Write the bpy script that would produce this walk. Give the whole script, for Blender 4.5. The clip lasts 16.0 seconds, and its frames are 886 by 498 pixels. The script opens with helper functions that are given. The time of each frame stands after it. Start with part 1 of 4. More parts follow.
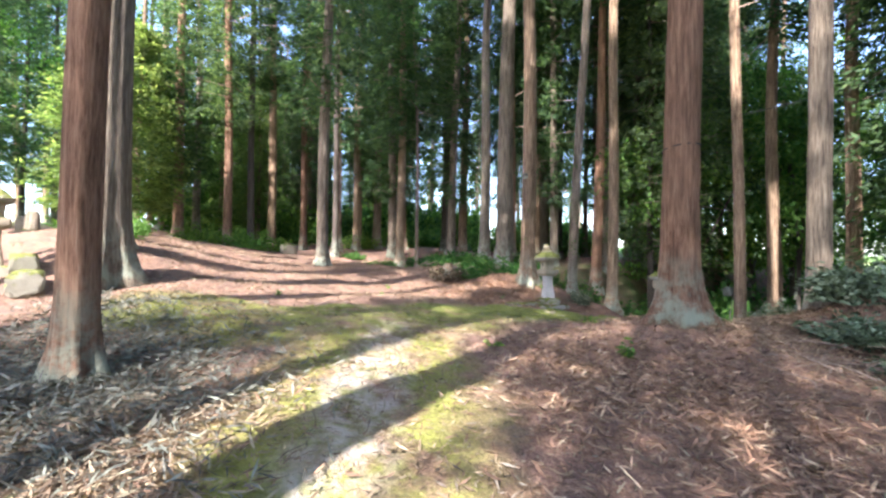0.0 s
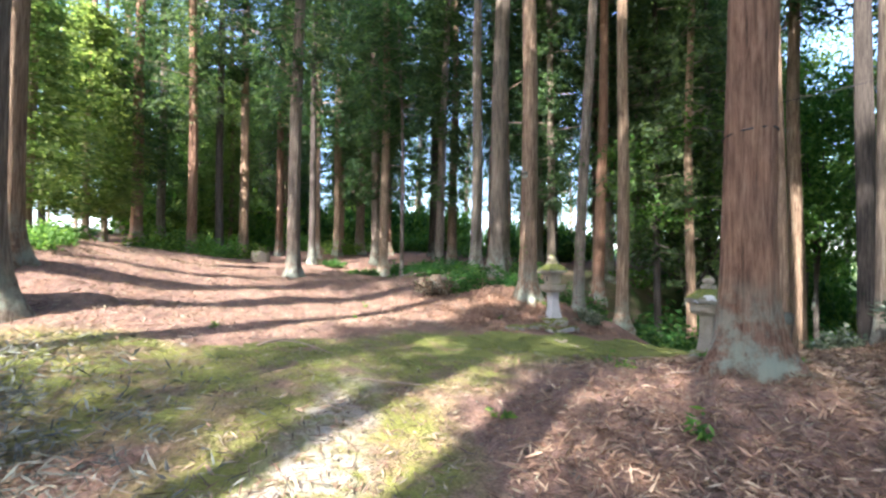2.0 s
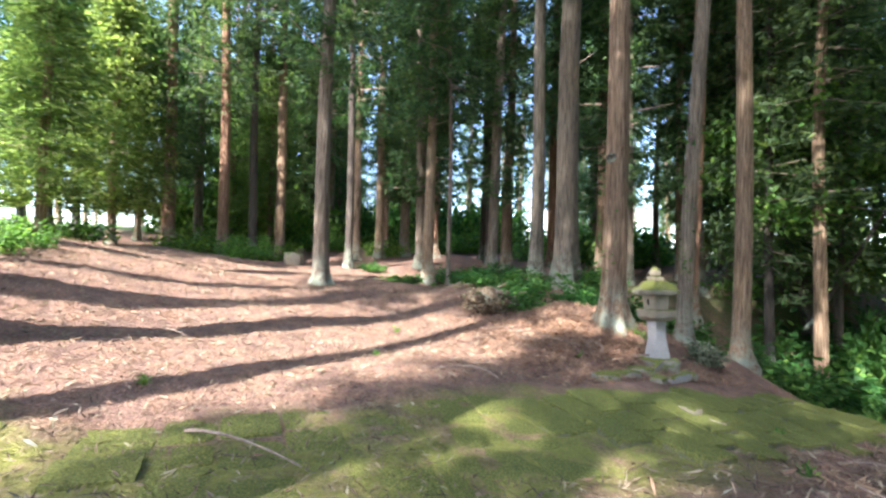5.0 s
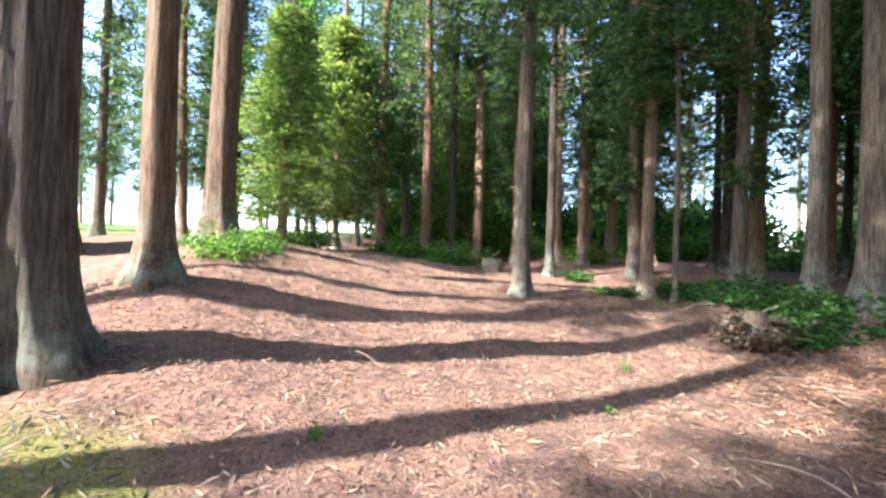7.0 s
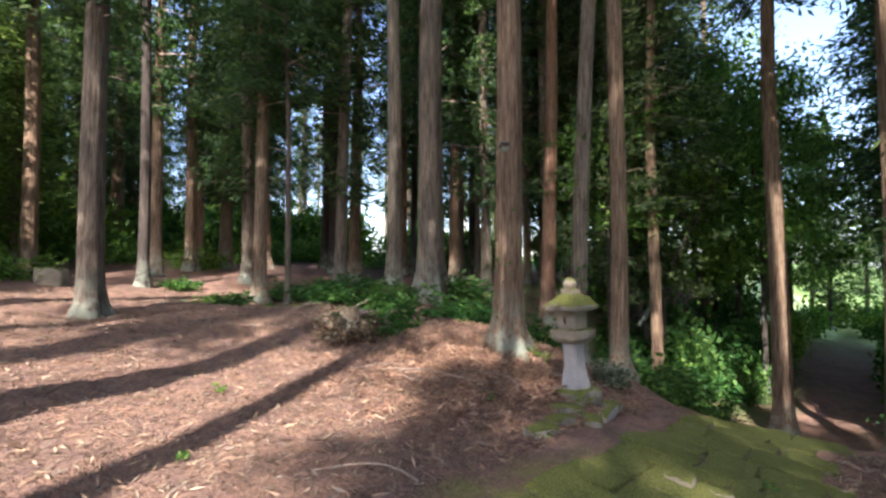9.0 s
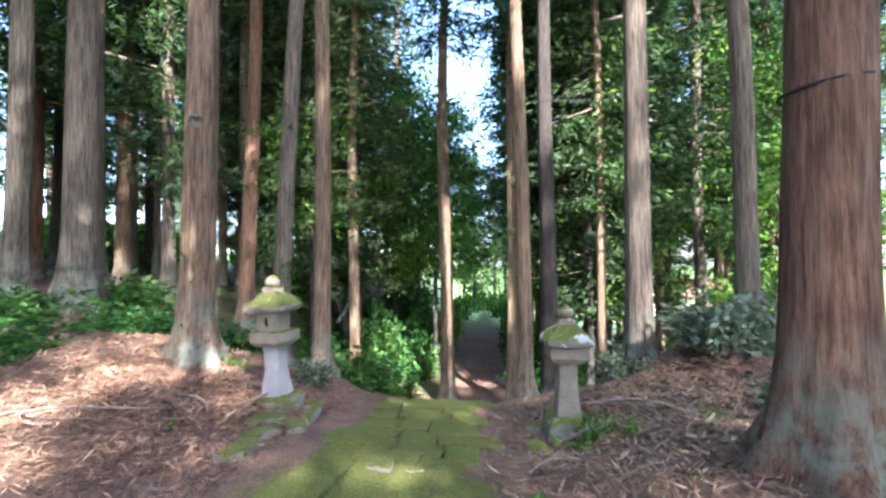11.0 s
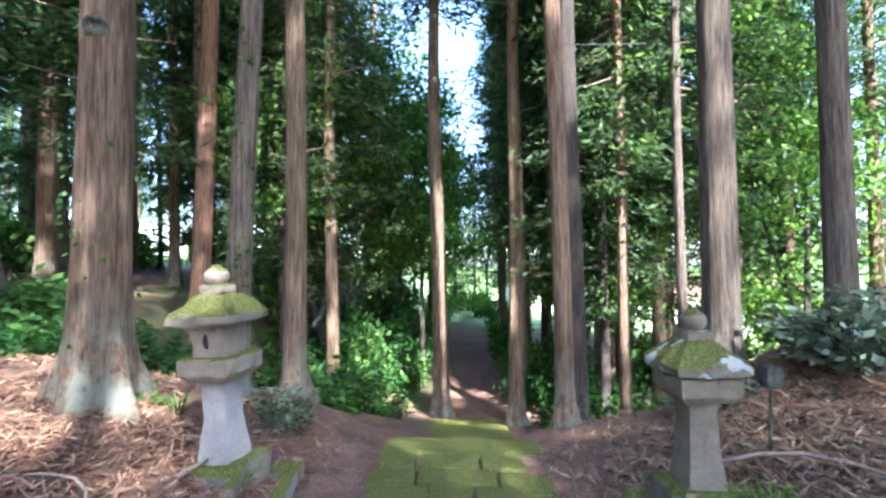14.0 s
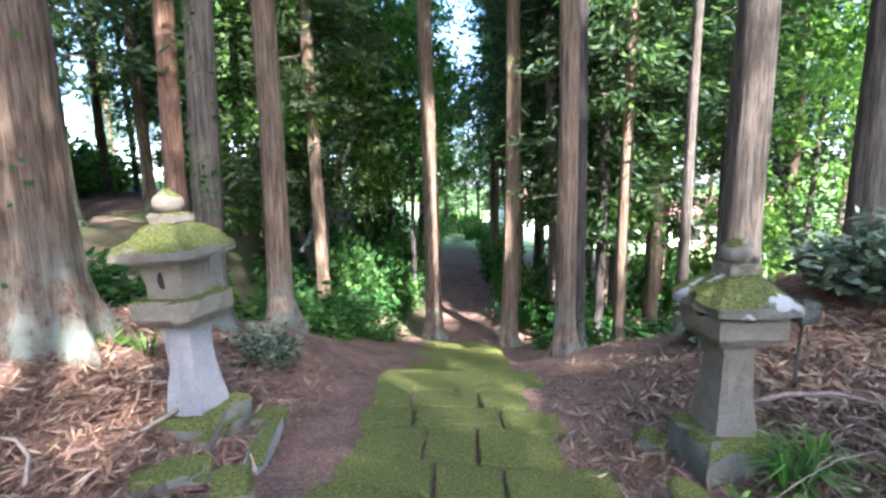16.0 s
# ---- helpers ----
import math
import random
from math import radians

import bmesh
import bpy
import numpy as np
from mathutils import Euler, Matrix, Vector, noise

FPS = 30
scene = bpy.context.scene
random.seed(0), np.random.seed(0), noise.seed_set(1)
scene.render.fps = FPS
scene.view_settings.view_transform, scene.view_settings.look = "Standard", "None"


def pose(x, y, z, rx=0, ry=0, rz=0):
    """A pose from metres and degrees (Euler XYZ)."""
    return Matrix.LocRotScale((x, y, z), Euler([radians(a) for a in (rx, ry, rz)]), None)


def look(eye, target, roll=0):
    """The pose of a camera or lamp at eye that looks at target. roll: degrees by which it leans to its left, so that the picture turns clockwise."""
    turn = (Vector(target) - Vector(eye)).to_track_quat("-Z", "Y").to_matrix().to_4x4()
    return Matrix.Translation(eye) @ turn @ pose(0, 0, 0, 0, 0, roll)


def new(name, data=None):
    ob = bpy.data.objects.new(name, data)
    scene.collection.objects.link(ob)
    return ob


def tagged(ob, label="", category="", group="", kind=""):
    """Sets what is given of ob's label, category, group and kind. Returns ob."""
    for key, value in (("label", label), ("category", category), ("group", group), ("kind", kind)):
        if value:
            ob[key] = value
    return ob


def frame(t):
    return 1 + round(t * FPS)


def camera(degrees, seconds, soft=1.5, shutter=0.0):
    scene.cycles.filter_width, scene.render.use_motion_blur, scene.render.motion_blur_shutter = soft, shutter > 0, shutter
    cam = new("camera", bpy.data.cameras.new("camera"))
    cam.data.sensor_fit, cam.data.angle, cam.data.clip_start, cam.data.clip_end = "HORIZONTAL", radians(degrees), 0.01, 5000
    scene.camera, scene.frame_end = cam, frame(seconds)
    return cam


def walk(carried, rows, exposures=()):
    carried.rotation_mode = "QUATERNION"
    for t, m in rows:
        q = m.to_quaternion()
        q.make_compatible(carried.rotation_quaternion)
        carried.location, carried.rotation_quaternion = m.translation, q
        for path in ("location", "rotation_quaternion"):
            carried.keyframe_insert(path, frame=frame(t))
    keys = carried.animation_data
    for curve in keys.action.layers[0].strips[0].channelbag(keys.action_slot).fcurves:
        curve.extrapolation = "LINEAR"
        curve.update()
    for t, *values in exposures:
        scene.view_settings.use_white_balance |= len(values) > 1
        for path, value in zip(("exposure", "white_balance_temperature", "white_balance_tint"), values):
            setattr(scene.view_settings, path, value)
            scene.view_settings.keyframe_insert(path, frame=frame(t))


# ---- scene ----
cam = camera(90, 16.0, 2.5)
PATH = [
    (0, (6.760, -7.715, 1.287), (5.242, -6.844, 1.320), 0.78),
    (0.5, (6.467, -7.554, 1.438), (4.958, -6.668, 1.472), 0.68),
    (1, (6.054, -7.385, 1.474), (4.550, -6.491, 1.513), 0.74),
    (1.5, (5.652, -7.099, 1.478), (4.152, -6.198, 1.514), 0.75),
    (2, (5.288, -6.825, 1.538), (3.793, -5.916, 1.577), 0.63),
    (2.5, (4.886, -6.604, 1.581), (3.391, -5.695, 1.618), 0.75),
    (3, (4.522, -6.341, 1.585), (3.004, -5.471, 1.623), 0.98),
    (3.5, (4.063, -6.117, 1.581), (2.513, -5.305, 1.619), 1.32),
    (6, (2.467, -5.532, 1.805), (0.807, -4.978, 1.829), 0.93),
    (6.5, (1.999, -5.584, 1.800), (0.274, -5.291, 1.823), 1.64),
    (7, (1.561, -5.549, 1.823), (-0.189, -5.542, 1.848), 1.94),
    (7.5, (1.304, -5.458, 1.885), (-0.444, -5.548, 1.910), 1.69),
    (8, (1.316, -5.412, 1.907), (-0.430, -5.292, 1.941), 0.64),
    (8.5, (1.403, -5.168, 1.852), (-0.209, -4.490, 1.902), -0.04),
    (9, (1.070, -4.989, 1.811), (-0.141, -3.728, 1.877), -0.16),
    (9.5, (1.177, -4.971, 1.786), (0.521, -3.351, 1.863), -1.20),
    (10, (1.109, -4.898, 1.780), (0.778, -3.181, 1.855), -0.88),
    (12.5, (0.503, -4.038, 1.731), (0.351, -2.296, 1.778), -0.34),
    (13, (0.339, -3.615, 1.682), (0.213, -1.871, 1.741), -0.41),
    (13.5, (0.214, -3.290, 1.671), (0.107, -1.545, 1.728), -0.62),
    (14, (0.141, -2.952, 1.652), (0.048, -1.205, 1.708), -0.72),
    (14.5, (0.122, -2.641, 1.638), (0.044, -0.893, 1.639), -0.72),
    (15, (0.098, -2.485, 1.654), (0.028, -0.741, 1.532), -0.87),
    (15.5, (0.075, -2.448, 1.658), (0.012, -0.712, 1.442), -1.01),
    (16, (0.059, -2.441, 1.657), (0.001, -0.710, 1.406), -0.92),
]
walk(cam, [(t, look(eye, target, roll)) for t, eye, target, roll in PATH],
     [(0, 2.7, 5800, 16), (3.5, 2.8, 5750, 14), (6, 2.75, 5750, 12), (7.2, 2.4, 5850, 17), (8, 1.9, 6100, 20), (9, 2.1, 6050, 20), (9.5, 2.75, 5750, 20), (10, 3.1, 5650, 18), (12.5, 3.1, 5300, 16), (16, 3.3, 5400, 19)])

# ---- light and sky ----
SUN_ELEV, SUN_AZ = radians(43), radians(150)     # azimuth clockwise from +y
world = bpy.data.worlds.new("world")
scene.world = world
world.use_nodes = True
wn = world.node_tree
sky = wn.nodes.new("ShaderNodeTexSky")
sky.sky_type, sky.sun_disc = "NISHITA", False
sky.sun_elevation, sky.sun_rotation = SUN_ELEV, SUN_AZ
sky.air_density, sky.dust_density = 1.0, 1.5
wn.links.new(sky.outputs[0], wn.nodes["Background"].inputs[0])
wn.nodes["Background"].inputs[1].default_value = 0.15
sun = new("sun", bpy.data.lights.new("sun", "SUN"))
sun.data.energy, sun.data.angle, sun.data.color = 5.0, radians(0.6), (1.0, 0.93, 0.82)
sun_way = Vector((math.sin(SUN_AZ) * math.cos(SUN_ELEV), math.cos(SUN_AZ) * math.cos(SUN_ELEV), math.sin(SUN_ELEV)))
sun.matrix_world = look(sun_way * 50, (0, 0, 0))

rng = np.random.default_rng(7)


# ---- materials ----
def material(name, roughness=0.9, bump=0.0):
    m = bpy.data.materials.new(name)
    m.use_nodes = True
    b = m.node_tree.nodes["Principled BSDF"]
    b.inputs["Roughness"].default_value = roughness
    b.inputs["Specular IOR Level"].default_value = 0.25
    return m, m.node_tree, b


def node(tree, kind, **values):
    n = tree.nodes.new(kind)
    for key, v in values.items():
        n.inputs[key.replace("_", " ")].default_value = v
    return n


def ramp(tree, source, stops):
    r = tree.nodes.new("ShaderNodeValToRGB")
    while len(r.color_ramp.elements) < len(stops):
        r.color_ramp.elements.new(0.5)
    for e, (p, c) in zip(r.color_ramp.elements, stops):
        e.position = p
        e.color = (*c, 1) if len(c) == 3 else c
    tree.links.new(source, r.inputs[0])
    return r.outputs[0]


def mixed(tree, factor, a, b, how="MIX"):
    m = tree.nodes.new("ShaderNodeMix")
    m.data_type, m.blend_type = "RGBA", how
    for sock, v in ((m.inputs[0], factor), (m.inputs[6], a), (m.inputs[7], b)):
        if isinstance(v, bpy.types.NodeSocket):
            tree.links.new(v, sock)
        else:
            sock.default_value = v if isinstance(v, (int, float)) else (*v, 1)
    return m.outputs[2]


def math_node(tree, op, a, b=None):
    m = tree.nodes.new("ShaderNodeMath")
    m.operation = op
    for sock, v in zip(m.inputs, (a, b)):
        if v is None:
            continue
        if isinstance(v, bpy.types.NodeSocket):
            tree.links.new(v, sock)
        else:
            sock.default_value = v
    return m.outputs[0]


def noise_of(tree, coords, scale, detail=5.0, rough=0.6):
    n = node(tree, "ShaderNodeTexNoise", Scale=scale, Detail=detail, Roughness=rough)
    tree.links.new(coords, n.inputs["Vector"])
    return n.outputs["Fac"]


def bumped(tree, b, height, strength, distance=0.02):
    n = node(tree, "ShaderNodeBump", Strength=strength, Distance=distance)
    tree.links.new(height, n.inputs["Height"])
    tree.links.new(n.outputs[0], b.inputs["Normal"])


def place_of(tree):
    return tree.nodes.new("ShaderNodeNewGeometry").outputs["Position"]


def spot_mask(tree, pos, x, y, rx, ry, angle=0.0, soft=0.5, wobble=0.35):
    """1 inside a soft wobbly ellipse on the plan, 0 outside."""
    mp = tree.nodes.new("ShaderNodeMapping")
    mp.vector_type = "TEXTURE"
    mp.inputs["Location"].default_value = (x, y, 0)
    mp.inputs["Rotation"].default_value = (0, 0, radians(angle))
    mp.inputs["Scale"].default_value = (rx, ry, 1e6)
    tree.links.new(pos, mp.inputs["Vector"])
    ln = tree.nodes.new("ShaderNodeVectorMath")
    ln.operation = "LENGTH"
    tree.links.new(mp.outputs[0], ln.inputs[0])
    n = noise_of(tree, pos, 0.9, 6.0, 0.65)
    d = math_node(tree, "ADD", ln.outputs["Value"], math_node(tree, "MULTIPLY", math_node(tree, "SUBTRACT", n, 0.5), wobble * 4))
    mr = node(tree, "ShaderNodeMapRange")
    mr.inputs["From Min"].default_value, mr.inputs["From Max"].default_value = 1 + soft / 2, 1 - soft / 2
    tree.links.new(d, mr.inputs["Value"])
    return mr.outputs[0]


def make_ground():
    m, t, b = material("forest_floor", 0.95)
    pos = place_of(t)
    fine, mid, big = noise_of(t, pos, 38, 8, 0.7), noise_of(t, pos, 5, 6, 0.65), noise_of(t, pos, 0.7, 5)
    litter = ramp(t, fine, [(0.30, (0.06, 0.034, 0.026)), (0.46, (0.178, 0.108, 0.076)), (0.60, (0.31, 0.20, 0.143)), (0.78, (0.50, 0.375, 0.285))])
    earth = ramp(t, mid, [(0.3, (0.24, 0.16, 0.115)), (0.7, (0.43, 0.31, 0.235))])
    base = mixed(t, math_node(t, "MULTIPLY", big, 0.45), litter, earth)
    clump = noise_of(t, pos, 3.2, 7, 0.72)
    base = mixed(t, 0.8, base, ramp(t, clump, [(0.30, (0.42, 0.38, 0.42)), (0.47, (0.9, 0.82, 0.82)), (0.60, (1.22, 1.08, 0.95)), (0.75, (1.5, 1.4, 1.25))]), "MULTIPLY")
    streak = noise_of(t, pos, 95, 4, 0.8)
    base = mixed(t, 0.55, base, ramp(t, streak, [(0.35, (0.4, 0.36, 0.36)), (0.55, (1, 1, 1)), (0.70, (1.5, 1.4, 1.3))]), "MULTIPLY")
    moss = ramp(t, mid, [(0.28, (0.10, 0.10, 0.025)), (0.5, (0.20, 0.205, 0.04)), (0.72, (0.31, 0.30, 0.065))])
    moss = mixed(t, 0.45, moss, ramp(t, fine, [(0.3, (0.06, 0.065, 0.02)), (0.7, (0.36, 0.34, 0.085))]))
    mask = spot_mask(t, pos, 3.4, -6.5, 3.4, 0.95, 152)
    for spot in ((0.5, -4.4, 1.15, 3.6, 8), (0.2, -7.6, 1.5, 1.1, 20), (-9.5, 0.0, 1.6, 0.5, 10)):
        mask = math_node(t, "MAXIMUM", mask, spot_mask(t, pos, *spot))
    patchy = ramp(t, noise_of(t, pos, 2.1, 7, 0.7), [(0.36, (0.1, 0.1, 0.1)), (0.54, (1, 1, 1))])
    mask = math_node(t, "MULTIPLY", mask, patchy)
    colour = mixed(t, mask, base, moss)
    # pale trodden earth on the worn track
    worn = math_node(t, "MULTIPLY", spot_mask(t, pos, 3.2, -6.4, 2.4, 0.35, 152), ramp(t, mid, [(0.4, (0, 0, 0)), (0.6, (0.8, 0.8, 0.8))]))
    colour = mixed(t, worn, colour, (0.46, 0.39, 0.33))
    # green undergrowth carpets the slope and the far woods
    green = math_node(t, "MAXIMUM", spot_mask(t, pos, -5.0, 12.5, 5.2, 7.5, 0), spot_mask(t, pos, 6.5, 13, 4.5, 9, 0))
    lane = spot_mask(t, pos, 0.1, 18, 0.7, 18, 0, 0.5, 0.15)
    green = math_node(t, "MULTIPLY", green, math_node(t, "SUBTRACT", 1.0, lane))
    green = math_node(t, "MULTIPLY", green, ramp(t, big, [(0.35, (0.2, 0.2, 0.2)), (0.6, (0.8, 0.8, 0.8))]))
    colour = mixed(t, green, colour, ramp(t, fine, [(0.3, (0.02, 0.045, 0.012)), (0.7, (0.09, 0.17, 0.035))]))
    ln = t.nodes.new("ShaderNodeVectorMath")
    ln.operation = "LENGTH"
    t.links.new(pos, ln.inputs[0])
    away = node(t, "ShaderNodeMapRange")
    away.inputs["From Min"].default_value, away.inputs["From Max"].default_value = 22, 34
    t.links.new(ln.outputs["Value"], away.inputs["Value"])
    colour = mixed(t, away.outputs[0], colour, ramp(t, mid, [(0.3, (0.05, 0.10, 0.02)), (0.7, (0.16, 0.24, 0.06))]))
    meadow = math_node(t, "MULTIPLY", spot_mask(t, pos, 9.0, 44, 26, 14, 0), math_node(t, "SUBTRACT", 1.0, lane))
    colour = mixed(t, meadow, colour, (0.42, 0.52, 0.20))
    t.links.new(colour, b.inputs["Base Color"])
    bumped(t, b, math_node(t, "ADD", fine, math_node(t, "MULTIPLY", mid, 1.5)), 1.0, 0.045)
    return m


def make_bark(name, dark, light, pale):
    m, t, b = material(name, 0.95)
    tc = t.nodes.new("ShaderNodeTexCoord")
    mp = t.nodes.new("ShaderNodeMapping")
    mp.inputs["Scale"].default_value = (1, 1, 0.07)
    t.links.new(tc.outputs["Object"], mp.inputs["Vector"])
    strands, fine = noise_of(t, mp.outputs[0], 26, 9, 0.78), noise_of(t, mp.outputs[0], 85, 5, 0.75)
    blotch = noise_of(t, tc.outputs["Object"], 1.3, 5)
    c = ramp(t, strands, [(0.34, [v * 0.22 for v in dark]), (0.44, dark), (0.54, light), (0.66, pale)])
    c = mixed(t, math_node(t, "MULTIPLY", blotch, 0.5), c, ramp(t, fine, [(0.3, [v * 0.6 for v in dark]), (0.7, pale)]))
    info = t.nodes.new("ShaderNodeObjectInfo")
    c = mixed(t, 1.0, c, ramp(t, info.outputs["Random"], [(0.0, (0.72, 0.70, 0.70)), (0.5, (1, 0.93, 0.9)), (1.0, (1.0, 1.0, 0.98))]), "MULTIPLY")
    # lichen and moss low on the trunk, in ragged patches
    sep = t.nodes.new("ShaderNodeSeparateXYZ")
    t.links.new(tc.outputs["Object"], sep.inputs[0])
    low = node(t, "ShaderNodeMapRange")
    low.inputs["From Min"].default_value, low.inputs["From Max"].default_value = 1.0, 0.1
    t.links.new(sep.outputs[2], low.inputs["Value"])
    lich = math_node(t, "MULTIPLY", low.outputs[0], ramp(t, noise_of(t, tc.outputs["Object"], 4, 6, 0.7), [(0.42, (0, 0, 0)), (0.58, (0.85, 0.85, 0.85))]))
    c = mixed(t, lich, c, (0.36, 0.40, 0.30))
    t.links.new(c, b.inputs["Base Color"])
    bumped(t, b, math_node(t, "ADD", strands, math_node(t, "MULTIPLY", fine, 0.4)), 1.0, 0.09)
    return m


def make_leaf(name, stops, glow=0.4):
    m, t, b = material(name, 0.6)
    geo = t.nodes.new("ShaderNodeNewGeometry")
    info = t.nodes.new("ShaderNodeObjectInfo")
    c = ramp(t, geo.outputs["Random Per Island"], stops)
    c = mixed(t, 1.0, c, ramp(t, info.outputs["Random"], [(0, (0.75, 0.9, 0.8)), (1, (1.15, 1.05, 0.9))]), "MULTIPLY")
    t.links.new(c, b.inputs["Base Color"])
    tr = t.nodes.new("ShaderNodeBsdfTranslucent")
    t.links.new(mixed(t, 1.0, c, (1.35, 1.5, 0.85), "MULTIPLY"), tr.inputs[0])
    mx = t.nodes.new("ShaderNodeMixShader")
    mx.inputs[0].default_value = glow
    t.links.new(b.outputs[0], mx.inputs[1])
    t.links.new(tr.outputs[0], mx.inputs[2])
    t.links.new(mx.outputs[0], t.nodes["Material Output"].inputs[0])
    return m


def make_stone(name, a, b_, mossy=0.0, lichen=0.0):
    m, t, b = material(name, 0.9)
    tc = t.nodes.new("ShaderNodeTexCoord").outputs["Object"]
    fine, mid = noise_of(t, tc, 60, 6, 0.7), noise_of(t, tc, 7, 6, 0.65)
    c = ramp(t, mid, [(0.3, a), (0.7, b_)])
    c = mixed(t, 0.35, c, ramp(t, fine, [(0.3, [v * 0.45 for v in a]), (0.7, b_)]))
    if mossy:
        nz = t.nodes.new("ShaderNodeSeparateXYZ")
        t.links.new(t.nodes.new("ShaderNodeNewGeometry").outputs["Normal"], nz.inputs[0])
        k = math_node(t, "ADD", math_node(t, "MULTIPLY", nz.outputs[2], 0.55), math_node(t, "MULTIPLY", noise_of(t, tc, 6, 7, 0.7), 1.1))
        k = ramp(t, k, [(0.95 - 0.35 * mossy, (0, 0, 0)), (1.08 - 0.3 * mossy, (1, 1, 1))])
        c = mixed(t, k, c, ramp(t, fine, [(0.32, (0.06, 0.066, 0.017)), (0.5, (0.15, 0.16, 0.036)), (0.68, (0.31, 0.31, 0.065))]))
    if lichen:
        c = mixed(t, ramp(t, noise_of(t, tc, 6.5, 2, 0.4), [(0.6, (0, 0, 0)), (0.625, (lichen,) * 3)]), c, (0.6, 0.58, 0.52))
    t.links.new(c, b.inputs["Base Color"])
    bumped(t, b, math_node(t, "ADD", fine, mid), 1.0, 0.04)
    return m


def make_plain(name, a, b_, scale=20, roughness=0.9):
    m, t, b = material(name, roughness)
    tc = t.nodes.new("ShaderNodeTexCoord").outputs["Object"]
    n = noise_of(t, tc, scale, 6, 0.7)
    t.links.new(ramp(t, n, [(0.3, a), (0.7, b_)]), b.inputs["Base Color"])
    bumped(t, b, n, 0.5, 0.01)
    return m


GROUND = make_ground()
BARK = make_bark("cedar_bark", (0.13, 0.083, 0.05), (0.33, 0.228, 0.142), (0.52, 0.41, 0.28))
BARK_RED = make_bark("red_bark", (0.15, 0.078, 0.046), (0.33, 0.19, 0.118), (0.46, 0.32, 0.215))
BARK_GREY = make_bark("grey_bark", (0.105, 0.082, 0.06), (0.25, 0.205, 0.15), (0.41, 0.36, 0.275))
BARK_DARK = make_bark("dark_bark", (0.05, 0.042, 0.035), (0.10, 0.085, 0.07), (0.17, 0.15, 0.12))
NEEDLE = make_leaf("cedar_needles", [(0, (0.035, 0.062, 0.036)), (0.6, (0.070, 0.115, 0.055)), (1, (0.13, 0.185, 0.07))], 0.5)
NEEDLE_PALE = make_leaf("young_needles", [(0, (0.08, 0.12, 0.05)), (0.6, (0.16, 0.21, 0.08)), (1, (0.29, 0.33, 0.13))], 0.65)
BROADLEAF = make_leaf("broad_leaves", [(0, (0.05, 0.11, 0.025)), (0.6, (0.11, 0.20, 0.045)), (1, (0.22, 0.32, 0.07))], 0.5)
FERN = make_leaf("fern_leaves", [(0, (0.025, 0.075, 0.02)), (0.7, (0.06, 0.14, 0.035)), (1, (0.13, 0.23, 0.05))])
DRY = make_leaf("dry_needles", [(0, (0.075, 0.042, 0.03)), (0.5, (0.20, 0.115, 0.08)), (0.85, (0.32, 0.205, 0.145)), (1, (0.44, 0.33, 0.24))], 0.1)
GREY_DRY = make_leaf("grey_dry_fronds", [(0, (0.05, 0.04, 0.034)), (0.5, (0.12, 0.098, 0.085)), (1, (0.24, 0.21, 0.18))], 0.1)
STONE = make_stone("lantern_stone", (0.27, 0.22, 0.155), (0.46, 0.39, 0.285), 0.3)
STONE_PALE = make_stone("pale_post_stone", (0.40, 0.375, 0.345), (0.58, 0.55, 0.52), 0.25)
STONE_ROOF = make_stone("mossy_roof_stone", (0.24, 0.21, 0.16), (0.40, 0.36, 0.28), 0.85)
STONE_ROOF_LICHEN = make_stone("lichened_roof_stone", (0.20, 0.18, 0.13), (0.36, 0.33, 0.25), 1.0, 1.0)
STONE_MOSSY = make_stone("mossy_base_stone", (0.22, 0.20, 0.15), (0.38, 0.35, 0.27), 0.8)
PAVING = make_stone("moss_covered_paving", (0.17, 0.16, 0.11), (0.30, 0.28, 0.21), 1.5)
WOOD = make_plain("dead_wood", (0.16, 0.11, 0.08), (0.38, 0.29, 0.22), 25)
DARK_GAP = make_plain("dark_hollow", (0.02, 0.018, 0.015), (0.035, 0.03, 0.025))
CABLE = make_plain("black_cable", (0.015, 0.015, 0.015), (0.03, 0.03, 0.03), 20, 0.6)
WALL_WHITE = make_plain("pale_render", (0.62, 0.60, 0.57), (0.72, 0.70, 0.67), 3)
ROOF_TIN = make_plain("rusty_red_roof", (0.32, 0.13, 0.10), (0.42, 0.20, 0.16), 4, 0.6)


# ---- building helpers ----
def mesh_of(name, verts, faces, mat, smooth=False):
    me = bpy.data.meshes.new(name)
    me.from_pydata([tuple(v) for v in verts], [], faces)
    me.materials.append(mat)
    if smooth:
        me.polygons.foreach_set("use_smooth", [True] * len(me.polygons))
    me.update()
    return me


def quads_mesh(name, corners, mat):
    """corners: array (n, 4, 3), each a loose quad."""
    n = len(corners)
    me = bpy.data.meshes.new(name)
    me.vertices.add(n * 4)
    me.vertices.foreach_set("co", np.ascontiguousarray(corners, dtype=np.float32).ravel())
    me.loops.add(n * 4)
    me.loops.foreach_set("vertex_index", np.arange(n * 4, dtype=np.int32))
    me.polygons.add(n)
    me.polygons.foreach_set("loop_start", np.arange(0, n * 4, 4, dtype=np.int32))
    me.materials.append(mat)
    me.update()
    me.validate()
    return me


def part(name, data, parent, label=""):
    ob = new(name, data)
    ob.parent = parent
    return tagged(ob, label)


def thing(name, x, y, z, label, category, group="", kind="", turn=0.0):
    ob = new(name)
    ob.empty_display_size = 0.2
    ob.matrix_world = pose(x, y, z, 0, 0, turn)
    return tagged(ob, label, category, group, kind)


